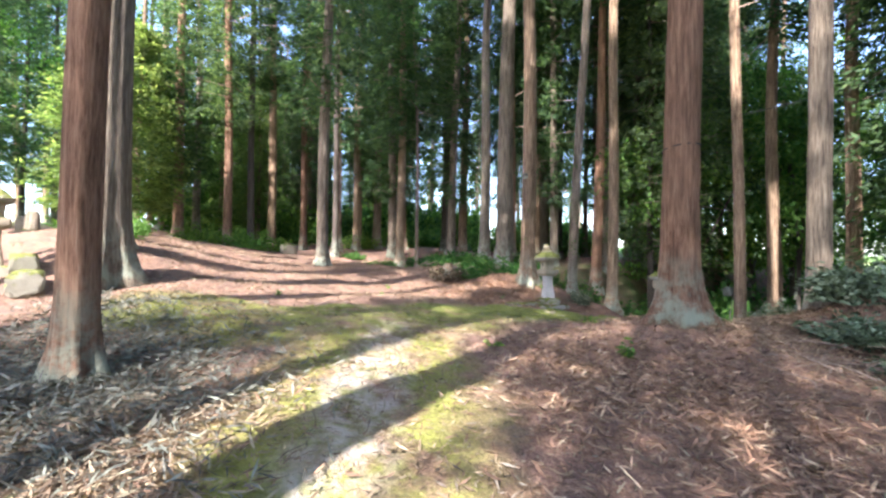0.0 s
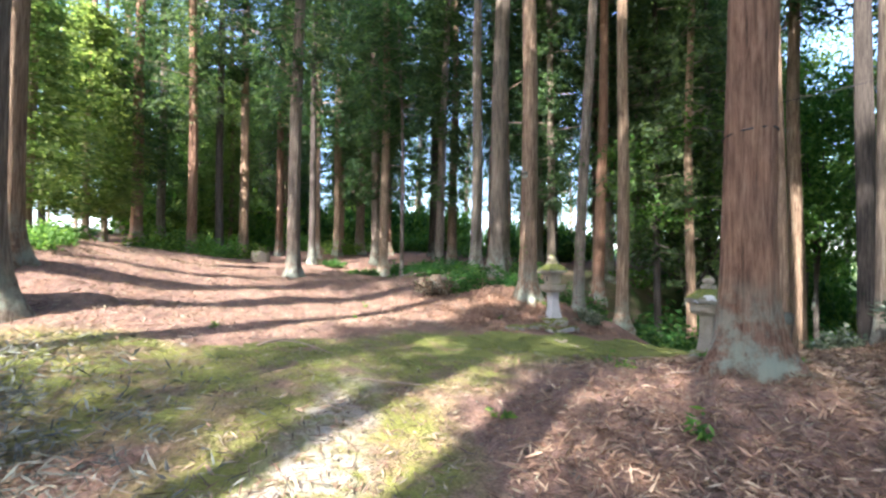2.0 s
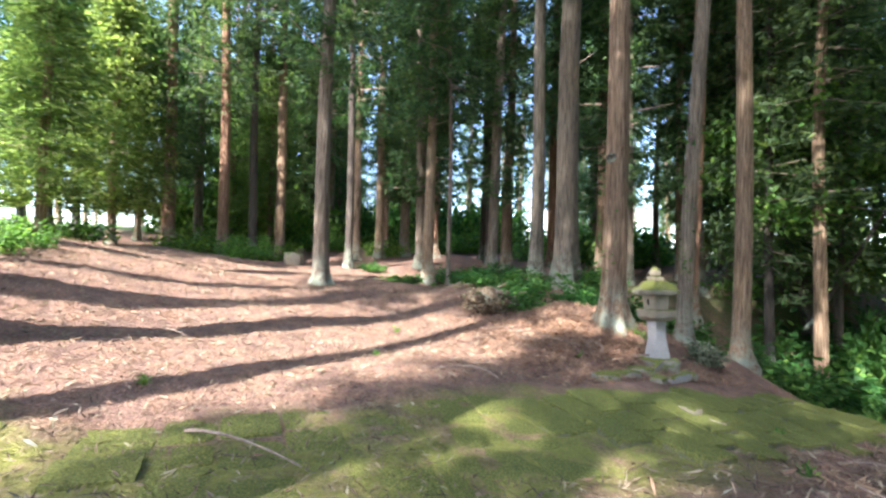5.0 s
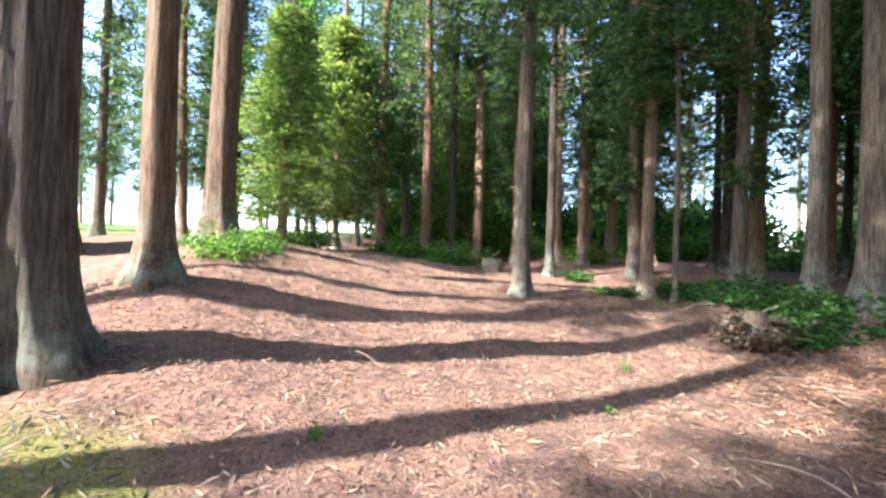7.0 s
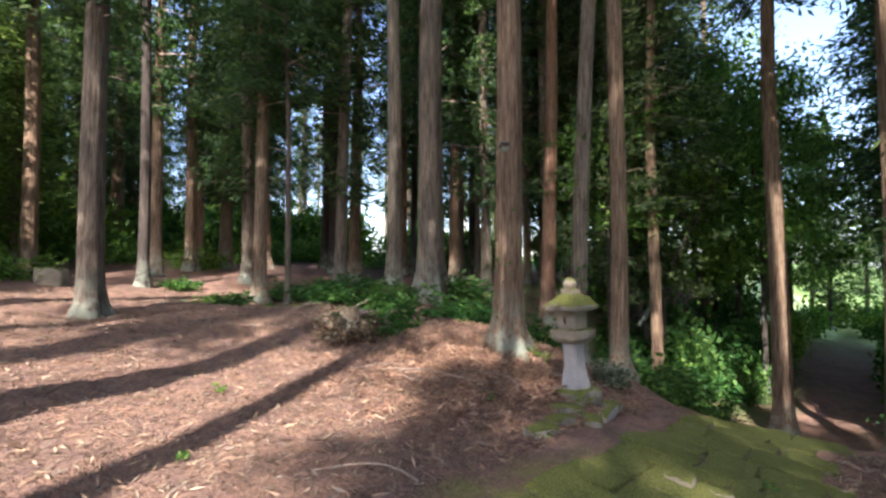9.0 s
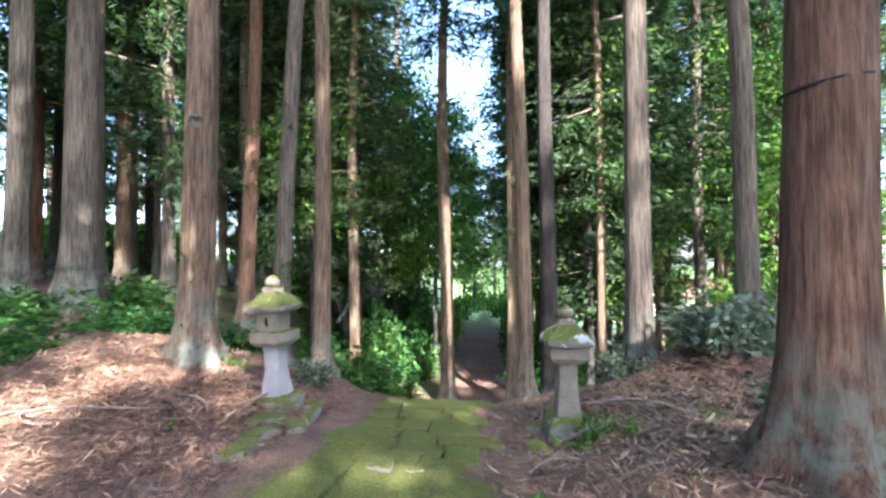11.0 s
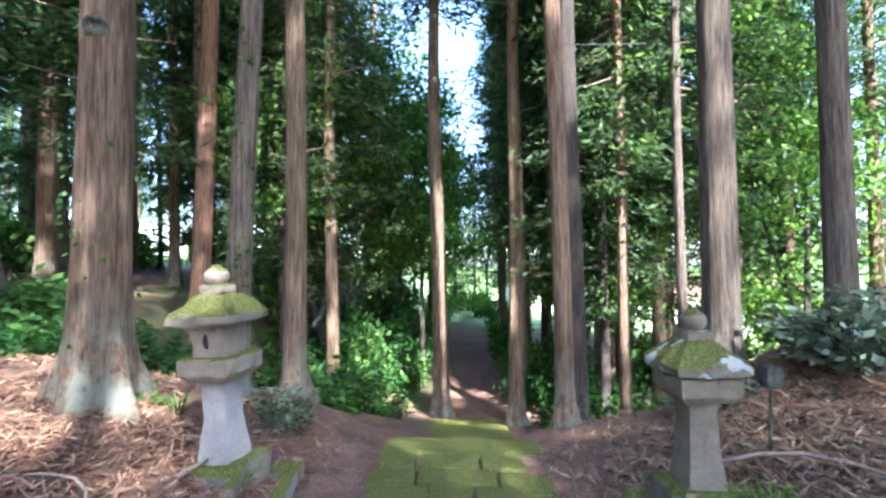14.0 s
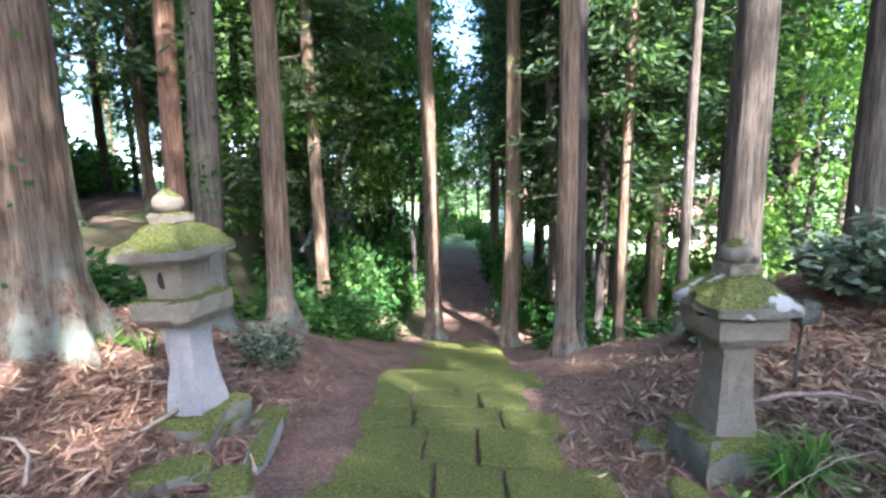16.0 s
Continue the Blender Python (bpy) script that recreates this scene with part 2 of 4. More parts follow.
def smooth(a, b, v):
    u = np.clip((v - a) / (b - a), 0, 1)
    return u * u * (3 - 2 * u)


def swell(x, y, cx, cy, rx, ry):
    return np.exp(-((x - cx) / rx) ** 2 - ((y - cy) / ry) ** 2)


# low rises and dips: x, y, radius, height
KNOLLS = ((2.95, -1.64, 1.5, 0.17), (-3.90, -2.15, 2.2, -0.26), (-2.00, -8.85, 1.8, 0.13), (-3.90, -8.90, 1.8, 0.58), (-11.50, 0.80, 2.6, -0.55), (-8.82, -3.63, 2.6, -0.05),
          (-17.80, -4.00, 3.5, -0.30), (-17.30, -8.20, 3.0, -0.22), (0.00, -8.10, 1.8, 0.19), (5.00, 3.10, 1.6, 0.64), (3.11, 2.30, 1.2, -0.53), (1.40, 3.07, 1.0, 0.33),
          (-2.44, 3.53, 1.3, 0.15), (-2.90, 0.55, 1.1, -0.13), (-1.57, 0.10, 0.8, 0.05), (5.00, -6.70, 1.8, 0.11), (-6.90, 2.90, 1.8, 0.07), (-9.00, 3.30, 2.0, 0.26), (-5.70, 0.10, 1.4, -0.16))


def ground_z(x, y):
    x, y = np.asarray(x, float), np.asarray(y, float)
    z = 5 * np.tanh(-0.085 * (x - 3.5) / 5)
    z = z + 0.5 * swell(x, y, -7.4, -9.8, 2.8, 2.2) + 0.5 * smooth(-2.6, -7.9, x) * smooth(-3.5, -8.8, y)
    z = z - 0.2 * np.exp(-(x / 2.1) ** 4) * smooth(-3.5, -0.9, y)
    z = z - 0.28 * np.exp(-(x / 1.8) ** 4) * smooth(-1.6, 1.6, y) * (1 - smooth(3, 6, y))
    over = np.log1p(np.exp(np.clip((y - 1.35) * 5, -40, 40))) / 5
    z = z - 6.4 * (1 - np.exp(-0.45 * over / 6.4)) * (1 - smooth(-3.6, -7.5, x))
    z = z + 1.15 * swell(x, y, 3.8, 2.3, 1.6, 1.5) + 0.45 * swell(x, y, 3.0, -11.0, 1.9, 1.3)
    z = z + 0.24 * swell(x, y, 3.2, -1.7, 1.3, 1.2) + 0.22 * swell(x, y, -4, 0.9, 1.5, 1.5) + 0.18 * swell(x, y, 1.8, -6.2, 3.5, 2.6)
    z = z + 0.05 * np.sin(x * 1.7 + 0.6 * y) * np.sin(y * 1.3 - 0.4 * x) + 0.02 * np.sin(4.1 * x + 1) * np.sin(3.7 * y)
    for cx, cy, rad, rise in KNOLLS:
        z = z + rise * swell(x, y, cx, cy, rad, rad)
    return z


def gz(x, y):
    return float(ground_z(x, y))


# ---- ground ----
def spread(n, near, far):
    u = np.linspace(-1, 1, n)
    return near * u + (far - near) * np.sign(u) * np.abs(u) ** 7


gx, gy = spread(280, 22, 900) - 2, spread(280, 22, 900) - 1
GX, GY = np.meshgrid(gx, gy)
GZ = ground_z(GX, GY) + 0.035 * (rng.random(GX.shape) - 0.5)
n = len(gx)
idx = np.arange(n * n).reshape(n, n)
faces = np.stack([idx[:-1, :-1], idx[:-1, 1:], idx[1:, 1:], idx[1:, :-1]], -1).reshape(-1, 4)
ground = new("ground", mesh_of("ground", np.stack([GX, GY, GZ], -1).reshape(-1, 3), faces.tolist(), GROUND, True))
tagged(ground, "forest floor of fallen cedar needles with yellow-green moss", "ground", kind="structure")


# ---- trees ----
def trunk_mesh(seed, d, h, lean=(0.0, 0.0), mat=None, flare=1.7, sides=26, rings=30):
    r = np.random.default_rng(seed)
    ph = r.random(6) * 6.28
    t = np.linspace(0, 1, rings) ** 1.8
    a = np.linspace(0, 2 * np.pi, sides, endpoint=False)
    T, A = np.meshgrid(t, a, indexing="ij")
    Z = T * h - 0.25
    zz = np.maximum(Z, 0)
    R = d / 2 * (1 - 0.62 * T) * (1 + (flare - 1) * np.exp(-zz / (0.75 * d)))
    lobes = 0.16 * np.cos(5 * A + ph[0]) + 0.10 * np.cos(3 * A + ph[1]) + 0.07 * np.cos(8 * A + ph[4])
    R = R * (1 + lobes * (0.12 + 1.3 * np.exp(-zz / (0.7 * d)))) * (1 + 0.022 * np.cos(9 * A + ph[2] + 0.25 * Z) + 0.015 * r.standard_normal(R.shape))
    X = R * np.cos(A) + lean[0] * Z + 0.07 * np.sin(Z * 0.45 + ph[3]) * T * 2
    Y = R * np.sin(A) + lean[1] * Z + 0.07 * np.cos(Z * 0.4 + ph[5]) * T * 2
    ids = np.arange(rings * sides).reshape(rings, sides)
    nx = np.roll(ids, -1, 1)
    f = np.stack([ids[:-1], nx[:-1], nx[1:], ids[1:]], -1).reshape(-1, 4)
    return mesh_of("trunk", np.stack([X, Y, Z], -1).reshape(-1, 3), f.tolist(), mat or BARK, True)


def leaf_quads(r, centre, out, size, slim=0.35, droop=0.35):
    """Pointed leaf-like quads at the centres, facing at random, lying along out."""
    n = len(centre)
    d = out + r.standard_normal((n, 3)) * 0.55 + np.array([0, 0, -droop])
    d /= np.linalg.norm(d, axis=1, keepdims=True)
    s = np.cross(d, r.standard_normal((n, 3)))
    s /= np.linalg.norm(s, axis=1, keepdims=True)
    L = (size * (0.6 + 0.8 * r.random(n)))[:, None]
    w = L * slim
    return np.stack([centre - d * L * 0.5, centre + s * w * 0.5 - d * L * 0.05, centre + d * L * 0.5, centre - s * w * 0.5 - d * L * 0.05], 1)


def crown_mesh(seed, lo, hi, rad, count, mat, size=0.24, per=24):
    """Whorls of drooping boughs, each carrying tufts of needles."""
    r = np.random.default_rng(seed)
    cs, outs = [], []
    boughs = count // (6 * per)
    for i in range(boughs):
        u = (i + r.random()) / boughs
        z = lo + (hi - lo) * u
        ang = i * 2.39996 + r.normal(0, 0.4)
        length = rad * (0.35 + 0.65 * r.random()) * (1 - u) ** 0.55 * (0.55 + 0.45 * min(1, u * 6)) + 0.25
        o = np.array([math.cos(ang), math.sin(ang), 0])
        side = np.array([-o[1], o[0], 0])
        for k in range(6):
            s = (0.25 + 0.78 * (k + r.random()) / 6)
            base = o * length * s + np.array([0, 0, z + 0.18 * length * s - 0.42 * length * s * s]) + side * r.normal(0, 0.16) * length * s
            off = r.standard_normal((per, 3)) * np.array([0.30, 0.30, 0.17]) * (0.55 + 0.18 * length)
            cs.append(base + off)
            outs.append(np.tile(o + side * r.normal(0, 0.5), (per, 1)))
    c, o = np.concatenate(cs), np.concatenate(outs)
    return quads_mesh("crown", leaf_quads(r, c, o, size, 0.26), mat)


def bough_mesh(seed, lo, hi, rad, lean, d, h, mat):
    """Bare sticks of branches, broken stubs low down and long limbs in the crown."""
    r = np.random.default_rng(seed)
    verts, faces = [], []
    for i in range(46):
        u = r.random()
        z = lo * 0.6 + (hi * 0.85 - lo * 0.6) * u
        ang = r.random() * 6.283
        o = np.array([math.cos(ang), math.sin(ang), r.normal(-0.12, 0.2)])
        length = (0.3 + 0.7 * r.random()) * (0.45 if z < lo else rad * 0.85 * (1 - max(0, (z - lo) / (hi - lo))) + 0.2)
        thick = 0.012 + 0.012 * length
        a = np.array([lean[0] * z, lean[1] * z, z])
        e = a + o * length
        s = np.array([-o[1], o[0], 0])
        q = len(verts)
        for p, k in ((a, 1.0), (e, 0.25)):
            verts += [p + s * thick * k, p - s * thick * k * 0.5 + np.array([0, 0, thick * k]), p - s * thick * k * 0.5 - np.array([0, 0, thick * k])]
        faces += [(q, q + 1, q + 4, q + 3), (q + 1, q + 2, q + 5, q + 4), (q + 2, q, q + 3, q + 5)]
    return mesh_of("boughs", verts, faces, mat)


CROWNS = {}


def crown_shape(kind, k):
    """A few crowns are shared by all trees. kind: high, mid, low, young."""
    key = (kind, k)
    if key not in CROWNS:
        lo, hi, rad, count, mat = {"tall": (11.5, 25, 2.3, 11000, NEEDLE), "high": (8.5, 23, 2.2, 10500, NEEDLE), "mid": (5.4, 21, 2.3, 10500, NEEDLE),
                                   "low": (2.8, 19, 2.4, 12000, NEEDLE), "young": (1.6, 12, 2.3, 17000, NEEDLE_PALE)}[kind]
        CROWNS[key] = (crown_mesh(100 + 17 * k + len(kind), lo, hi, rad, count, mat), bough_mesh(300 + k, lo, hi, rad, (0, 0), 0.4, hi, WOOD))
    return CROWNS[key]


TREE_LABEL = "tall straight Japanese cedar with reddish-brown fibrous bark"
count = [0]


def cedar(x, y, d, crown="high", bark=None, lean=(0.0, 0.0), label=TREE_LABEL, height=22.0, flare=1.6, group="cedars of the grove", fine=False):
    count[0] += 1
    i = count[0]
    bark = bark or BARK
    tree = thing("cedar_tree", x, y, gz(x, y), label, "tree", group)
    part("trunk", trunk_mesh(i, d, height, lean, bark, flare, 40 if fine else 18, 40 if fine else 18), tree)
    c, b = crown_shape(crown, i % 3)
    top = part("crown", c, tree, "drooping dark green needle foliage")
    sc = height / 22.0
    top.matrix_basis = Matrix(((1, 0, lean[0], 0), (0, 1, lean[1], 0), (0, 0, 1, 0), (0, 0, 0, 1))) @ pose(0, 0, 0, 0, 0, i * 77) @ Matrix.Diagonal((1, 1, sc, 1))
    limb = tagged(part("branchwork", b, tree, "thin bare brown branches"), kind="stuff")
    limb.matrix_basis = top.matrix_basis
    return tree


# trees along the walk
cedar(2.95, -1.66, 0.50, "tall", BARK_RED, (0.02, -0.01), "thick reddish cedar with a black cable round its trunk", fine=True, flare=1.7)
knotted = cedar(-2.92, 0.60, 0.42, "tall", BARK, (0.012, -0.01), "thick cedar with pale lichened roots beside the stone lantern", flare=1.75, fine=True)
cedar(-1.97, -8.85, 0.62, "tall", BARK_GREY, (0.03, 0.01), "thick sunlit cedar with pale peeling bark and spreading roots", flare=1.6, fine=True)
cedar(2.10, -8.50, 0.30, "tall", BARK_RED, (0.02, 0.02), "cedar with scarred dark bark among fallen fronds", flare=1.5, fine=True)
cedar(-3.75, -8.95, 0.37, "tall", BARK, (0.02, 0.01), "slim cedar with one sunlit pale side", flare=1.8, fine=True)
cedar(-7.24, -9.97, 0.55, "tall", BARK, (0.03, 0.02), "cedar rising behind a leafy bush", fine=True)
cedar(-2.44, 3.53, 0.33, "tall", BARK, (0.01, 0.0), "slim straight pinkish-brown cedar beyond the lantern", fine=True)
cedar(-2.40, 1.80, 0.27, "tall", BARK_GREY, (0.03, 0.02), "slim leaning cedar overgrown with ivy", fine=True)
cedar(-5.94, 6.84, 0.42, "tall", BARK_RED, (0.03, 0.0), "slim cedar with bare red bark", fine=True)
cedar(-0.63, 9.46, 0.45, "tall", BARK, (-0.005, 0.0), "cedar standing beside the descending path", fine=True)
cedar(1.42, 9.20, 0.43, "tall", BARK, (0.012, 0.0), "sun-dappled cedar beside the descending path", fine=True)
cedar(1.42, 3.10, 0.25, "tall", BARK, (-0.01, 0.0), "smooth pinkish cedar at the edge of the path", fine=True)
cedar(2.08, 5.20, 0.38, "tall", BARK_DARK, (0.0, 0.01), "dark cedar standing close to its neighbour", fine=True)
cedar(3.11, 2.43, 0.40, "tall", BARK_GREY, (0.0, 0.0), "furrowed grey cedar on the bank", fine=True)
cedar(5.08, 3.18, 0.37, "tall", BARK_GREY, (-0.01, 0.0), "furrowed grey cedar on the bank", fine=True)
cedar(4.45, 6.20, 0.21, "tall", BARK_GREY, (0.0, 0.0), "slender grey cedar below the bank", fine=True)
cedar(-8.85, -3.65, 0.40, "mid", BARK_GREY, (0.01, 0.0), fine=True)
cedar(-11.84, 0.69, 0.39, "mid", BARK)
cedar(-10.77, 1.01, 0.17, "high", BARK_GREY, (-0.03, 0.0), height=15)
cedar(-6.96, 2.91, 0.68, "tall", BARK_GREY, (0.01, 0.0), fine=True)
cedar(-8.89, 3.30, 0.45, "tall", BARK_GREY, (0.012, 0.0), fine=True)
cedar(-17.37, -8.19, 0.46, "low", BARK_RED)
cedar(-17.79, -4.00, 0.46, "high", BARK)
cedar(-25.4, -0.45, 0.62, "mid", BARK)
# rows of the grove
for x, y, d in ((-23.6, -9.1, 0.5), (-20.8, -7.4, 0.4), (-15.9, -6.2, 0.4), (-16.6, -5.1, 0.35), (-17.2, 0.4, 0.4), (-14.1, 1.3, 0.45), (-18.6, -2.2, 0.4), (-13.4, -1.9, 0.28), (-15.9, -1.0, 0.36),
                (-19.3, 3.4, 0.4), (-17.1, 3.2, 0.45), (-14.6, 4.9, 0.4), (-12.5, 4.5, 0.45), (-11.2, 3.0, 0.4), (-9.7, 5.4, 0.45), (-17.1, 6.0, 0.35), (-10.4, 7.6, 0.4), (-7.9, 6.4, 0.35), (-13.2, 7.4, 0.4),
                (-15.6, 5.5, 0.35), (-18.5, 3.7, 0.45), (-18.2, 2.0, 0.5), (-21.6, 2.1, 0.35), (-12.9, 11.6, 0.4)):
    cedar(x, y, d, ("mid", "low", "mid", "high")[count[0] % 4], (BARK, BARK_GREY, BARK_RED, BARK_DARK)[count[0] % 4], (rng.normal(0, 0.012), rng.normal(0, 0.012)))
# trees down the slope
for x, y, d in ((-7.5, 12.2, 0.35), (-5.9, 15.9, 0.35), (-5.5, 12.8, 0.4), (2.2, 14.6, 0.4), (4.5, 17.4, 0.35), (6.6, 19.5, 0.4),
                (7.0, 9.2, 0.4), (8.2, 11.0, 0.35), (-11.5, 9.0, 0.55), (5.2, 13.0, 0.3), (7.6, 4.6, 0.4), (10.2, 6.0, 0.5), (9.5, 1.5, 0.45)):
    cedar(x, y, d, ("mid", "high", "high")[count[0] % 3], (BARK_GREY, BARK)[count[0] % 2], (rng.normal(0, 0.015), rng.normal(0, 0.015)))
# more trunks down the shaded slope
for x, y in ((1.9, 19.5), (2.2, 24.0), (-3.4, 8.6), (2.9, 10.4), (-4.6, 19.0), (-6.8, 20.5), (-9.2, 15.0), (-9.8, 19.5), (2.6, 17.0), (3.0, 22.5), (5.6, 10.2), (9.8, 13.6), (11.5, 10.0), (12.5, 16.0), (3.7, 7.4), (-7.0, 8.8), (-8.6, 11.0), (1.9, 11.6), (-13.5, 14.5)):
    cedar(x, y, 0.24 + 0.16 * rng.random(), ("mid", "high", "mid")[count[0] % 3], (BARK_GREY, BARK)[count[0] % 2], (rng.normal(0, 0.015), rng.normal(0, 0.015)), label="slim cedar in the shaded wood below the bank")
# deeper woods on all sides
placed = []
tries = 0
while len(placed) < 185 and tries < 9000:
    tries += 1
    a, dist = rng.random() * 2 * math.pi, 18 + 62 * rng.random() ** 0.8
    x, y = -3 + dist * math.cos(a), dist * math.sin(a)
    if min((math.hypot(x - p, y - q) for p, q in placed), default=9) < 2.6:
        continue
    if (-0.34 * y - 1 < x < 2.4 and y > 6) or (-25 < x < -12.5 and -14 < y < -9) or (3 < x < 10 and y > 15) or (y > 33 and 0 < x < 30) or (x < -10 and abs(y + 11.4) < 2.0 - 0.06 * x) or math.hypot(x + 16, y + 1) < 7 or (-11 < x < 14 and -36 < y < -6):
        continue
    placed.append((x, y))
    cedar(x, y, 0.3 + 0.25 * rng.random(), ("mid", "low", "low")[len(placed) % 3], (BARK, BARK_GREY)[len(placed) % 2], (rng.normal(0, 0.015), rng.normal(0, 0.015)), group="cedars of the far woods")
# trees added on the sun's side, mostly out of view, to shade the clearing
for x, y, d, crown in ((6.9, -12.0, 0.70, "tall"), (1.6, -11.5, 0.50, "tall"), (10.4, -15.2, 0.45, "tall"), (15.2, -17.6, 0.5, "high"), (13.5, -11.6, 0.5, "high"), (15.5, -14.0, 0.5, "high"),
                       (14.2, -7.2, 0.45, "mid"), (9.1, -20.8, 0.45, "high"), (11.9, -15.2, 0.45, "tall"), (7.0, -14.3, 0.45, "tall"), (13.1, -13.4, 0.45, "tall"), (17.5, -19.5, 0.5, "high"), (-0.4, -14.0, 0.45, "tall"), (-2.4, -13.6, 0.45, "tall"), (-9.0, -14.5, 0.45, "high"), (-5.5, -18.0, 0.45, "high"), (19.0, -15.5, 0.5, "high")):
    cedar(x, y, d, crown)
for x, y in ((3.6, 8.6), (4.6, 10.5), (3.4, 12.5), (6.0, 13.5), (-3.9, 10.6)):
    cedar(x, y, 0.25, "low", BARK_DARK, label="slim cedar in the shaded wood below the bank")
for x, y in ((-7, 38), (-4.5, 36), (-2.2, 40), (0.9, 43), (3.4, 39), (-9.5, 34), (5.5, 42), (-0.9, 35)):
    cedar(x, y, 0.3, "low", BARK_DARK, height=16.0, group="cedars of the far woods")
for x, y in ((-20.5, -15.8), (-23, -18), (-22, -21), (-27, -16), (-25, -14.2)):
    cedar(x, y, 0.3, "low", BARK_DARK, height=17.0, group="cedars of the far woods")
# low-boughed cedars that close the far side of the grove
for i in range(24):
    x, y = -26 - 13 * rng.random(), -10 + 20 * (i + rng.random()) / 24
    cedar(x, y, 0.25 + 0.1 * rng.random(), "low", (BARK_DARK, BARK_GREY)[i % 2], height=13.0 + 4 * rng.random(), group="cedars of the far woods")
# the wood that closes in below the bank
shade = []
while len(shade) < 46:
    x, y = rng.uniform(-17, 15), rng.uniform(8.5, 30)
    if -0.26 * (y + 3.5) < x < 2.5 or (x > 2 and y < 12) or min((math.hypot(x - p, y - q) for p, q in shade), default=9) < 1.7:
        continue
    shade.append((x, y))
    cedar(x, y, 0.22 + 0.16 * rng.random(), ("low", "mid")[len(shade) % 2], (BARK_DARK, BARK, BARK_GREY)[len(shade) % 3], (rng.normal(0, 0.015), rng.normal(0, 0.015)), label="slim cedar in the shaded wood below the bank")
for x, y, h in ((-15.4, -9.6, 16.0), (-21.5, -4.2, 18.0), (-12.6, -10.6, 14.0), (-12.0, 16.5, 18.0), (-18.5, -9.4, 17.0), (-24.5, -6.0, 18.0)):
    cedar(x, y, 0.25, "young", BARK, label="younger cedar with sunlit pale green foliage to the ground", height=h)


# ---- stone lanterns ----
def block(sections, twist=0.0, seed=0, rough=0.006, sub=5):
    """A stone turned up from square sections (z, half width), with rounded corners and worn faces."""
    r = np.random.default_rng(seed)
    verts, faces = [], []
    m = 4 * sub
    zs = np.array([s[0] for s in sections])
    ws = np.array([s[1] for s in sections])
    for z, w in zip(zs, ws):
        for k in range(m):
            a = 2 * math.pi * (k + 0.5) / m
            c, s = math.cos(a), math.sin(a)
            g = (abs(c) ** 26 + abs(s) ** 26) ** (-1 / 26)
            j = 1 + r.normal(0, rough / max(w, 0.03))
            verts.append((w * g * c * j, w * g * s * j, z + r.normal(0, rough * 0.6)))
    for i in range(len(zs) - 1):
        for k in range(m):
            k2 = (k + 1) % m
            faces.append((i * m + k, i * m + k2, (i + 1) * m + k2, (i + 1) * m + k))
    faces.append(tuple(range(m))[::-1])
    faces.append(tuple(range((len(zs) - 1) * m, len(zs) * m)))
    return verts, faces


def stone(name, sections, mat, parent, label="", seed=0, rough=0.006):
    v, f = block(sections, seed=seed, rough=rough)
    return part(name, mesh_of(name, v, f, mat), parent, label)


def lathe(name, profile, mat, sides=18):
    v, f = [], []
    for z, w in profile:
        v += [(w * math.cos(2 * math.pi * k / sides), w * math.sin(2 * math.pi * k / sides), z) for k in range(sides)]
    for i in range(len(profile) - 1):
        f += [(i * sides + k, i * sides + (k + 1) % sides, (i + 1) * sides + (k + 1) % sides, (i + 1) * sides + k) for k in range(sides)]
    f += [tuple(range(sides))[::-1], tuple(range((len(profile) - 1) * sides, len(profile) * sides))]
    return mesh_of(name, v, f, mat, True)


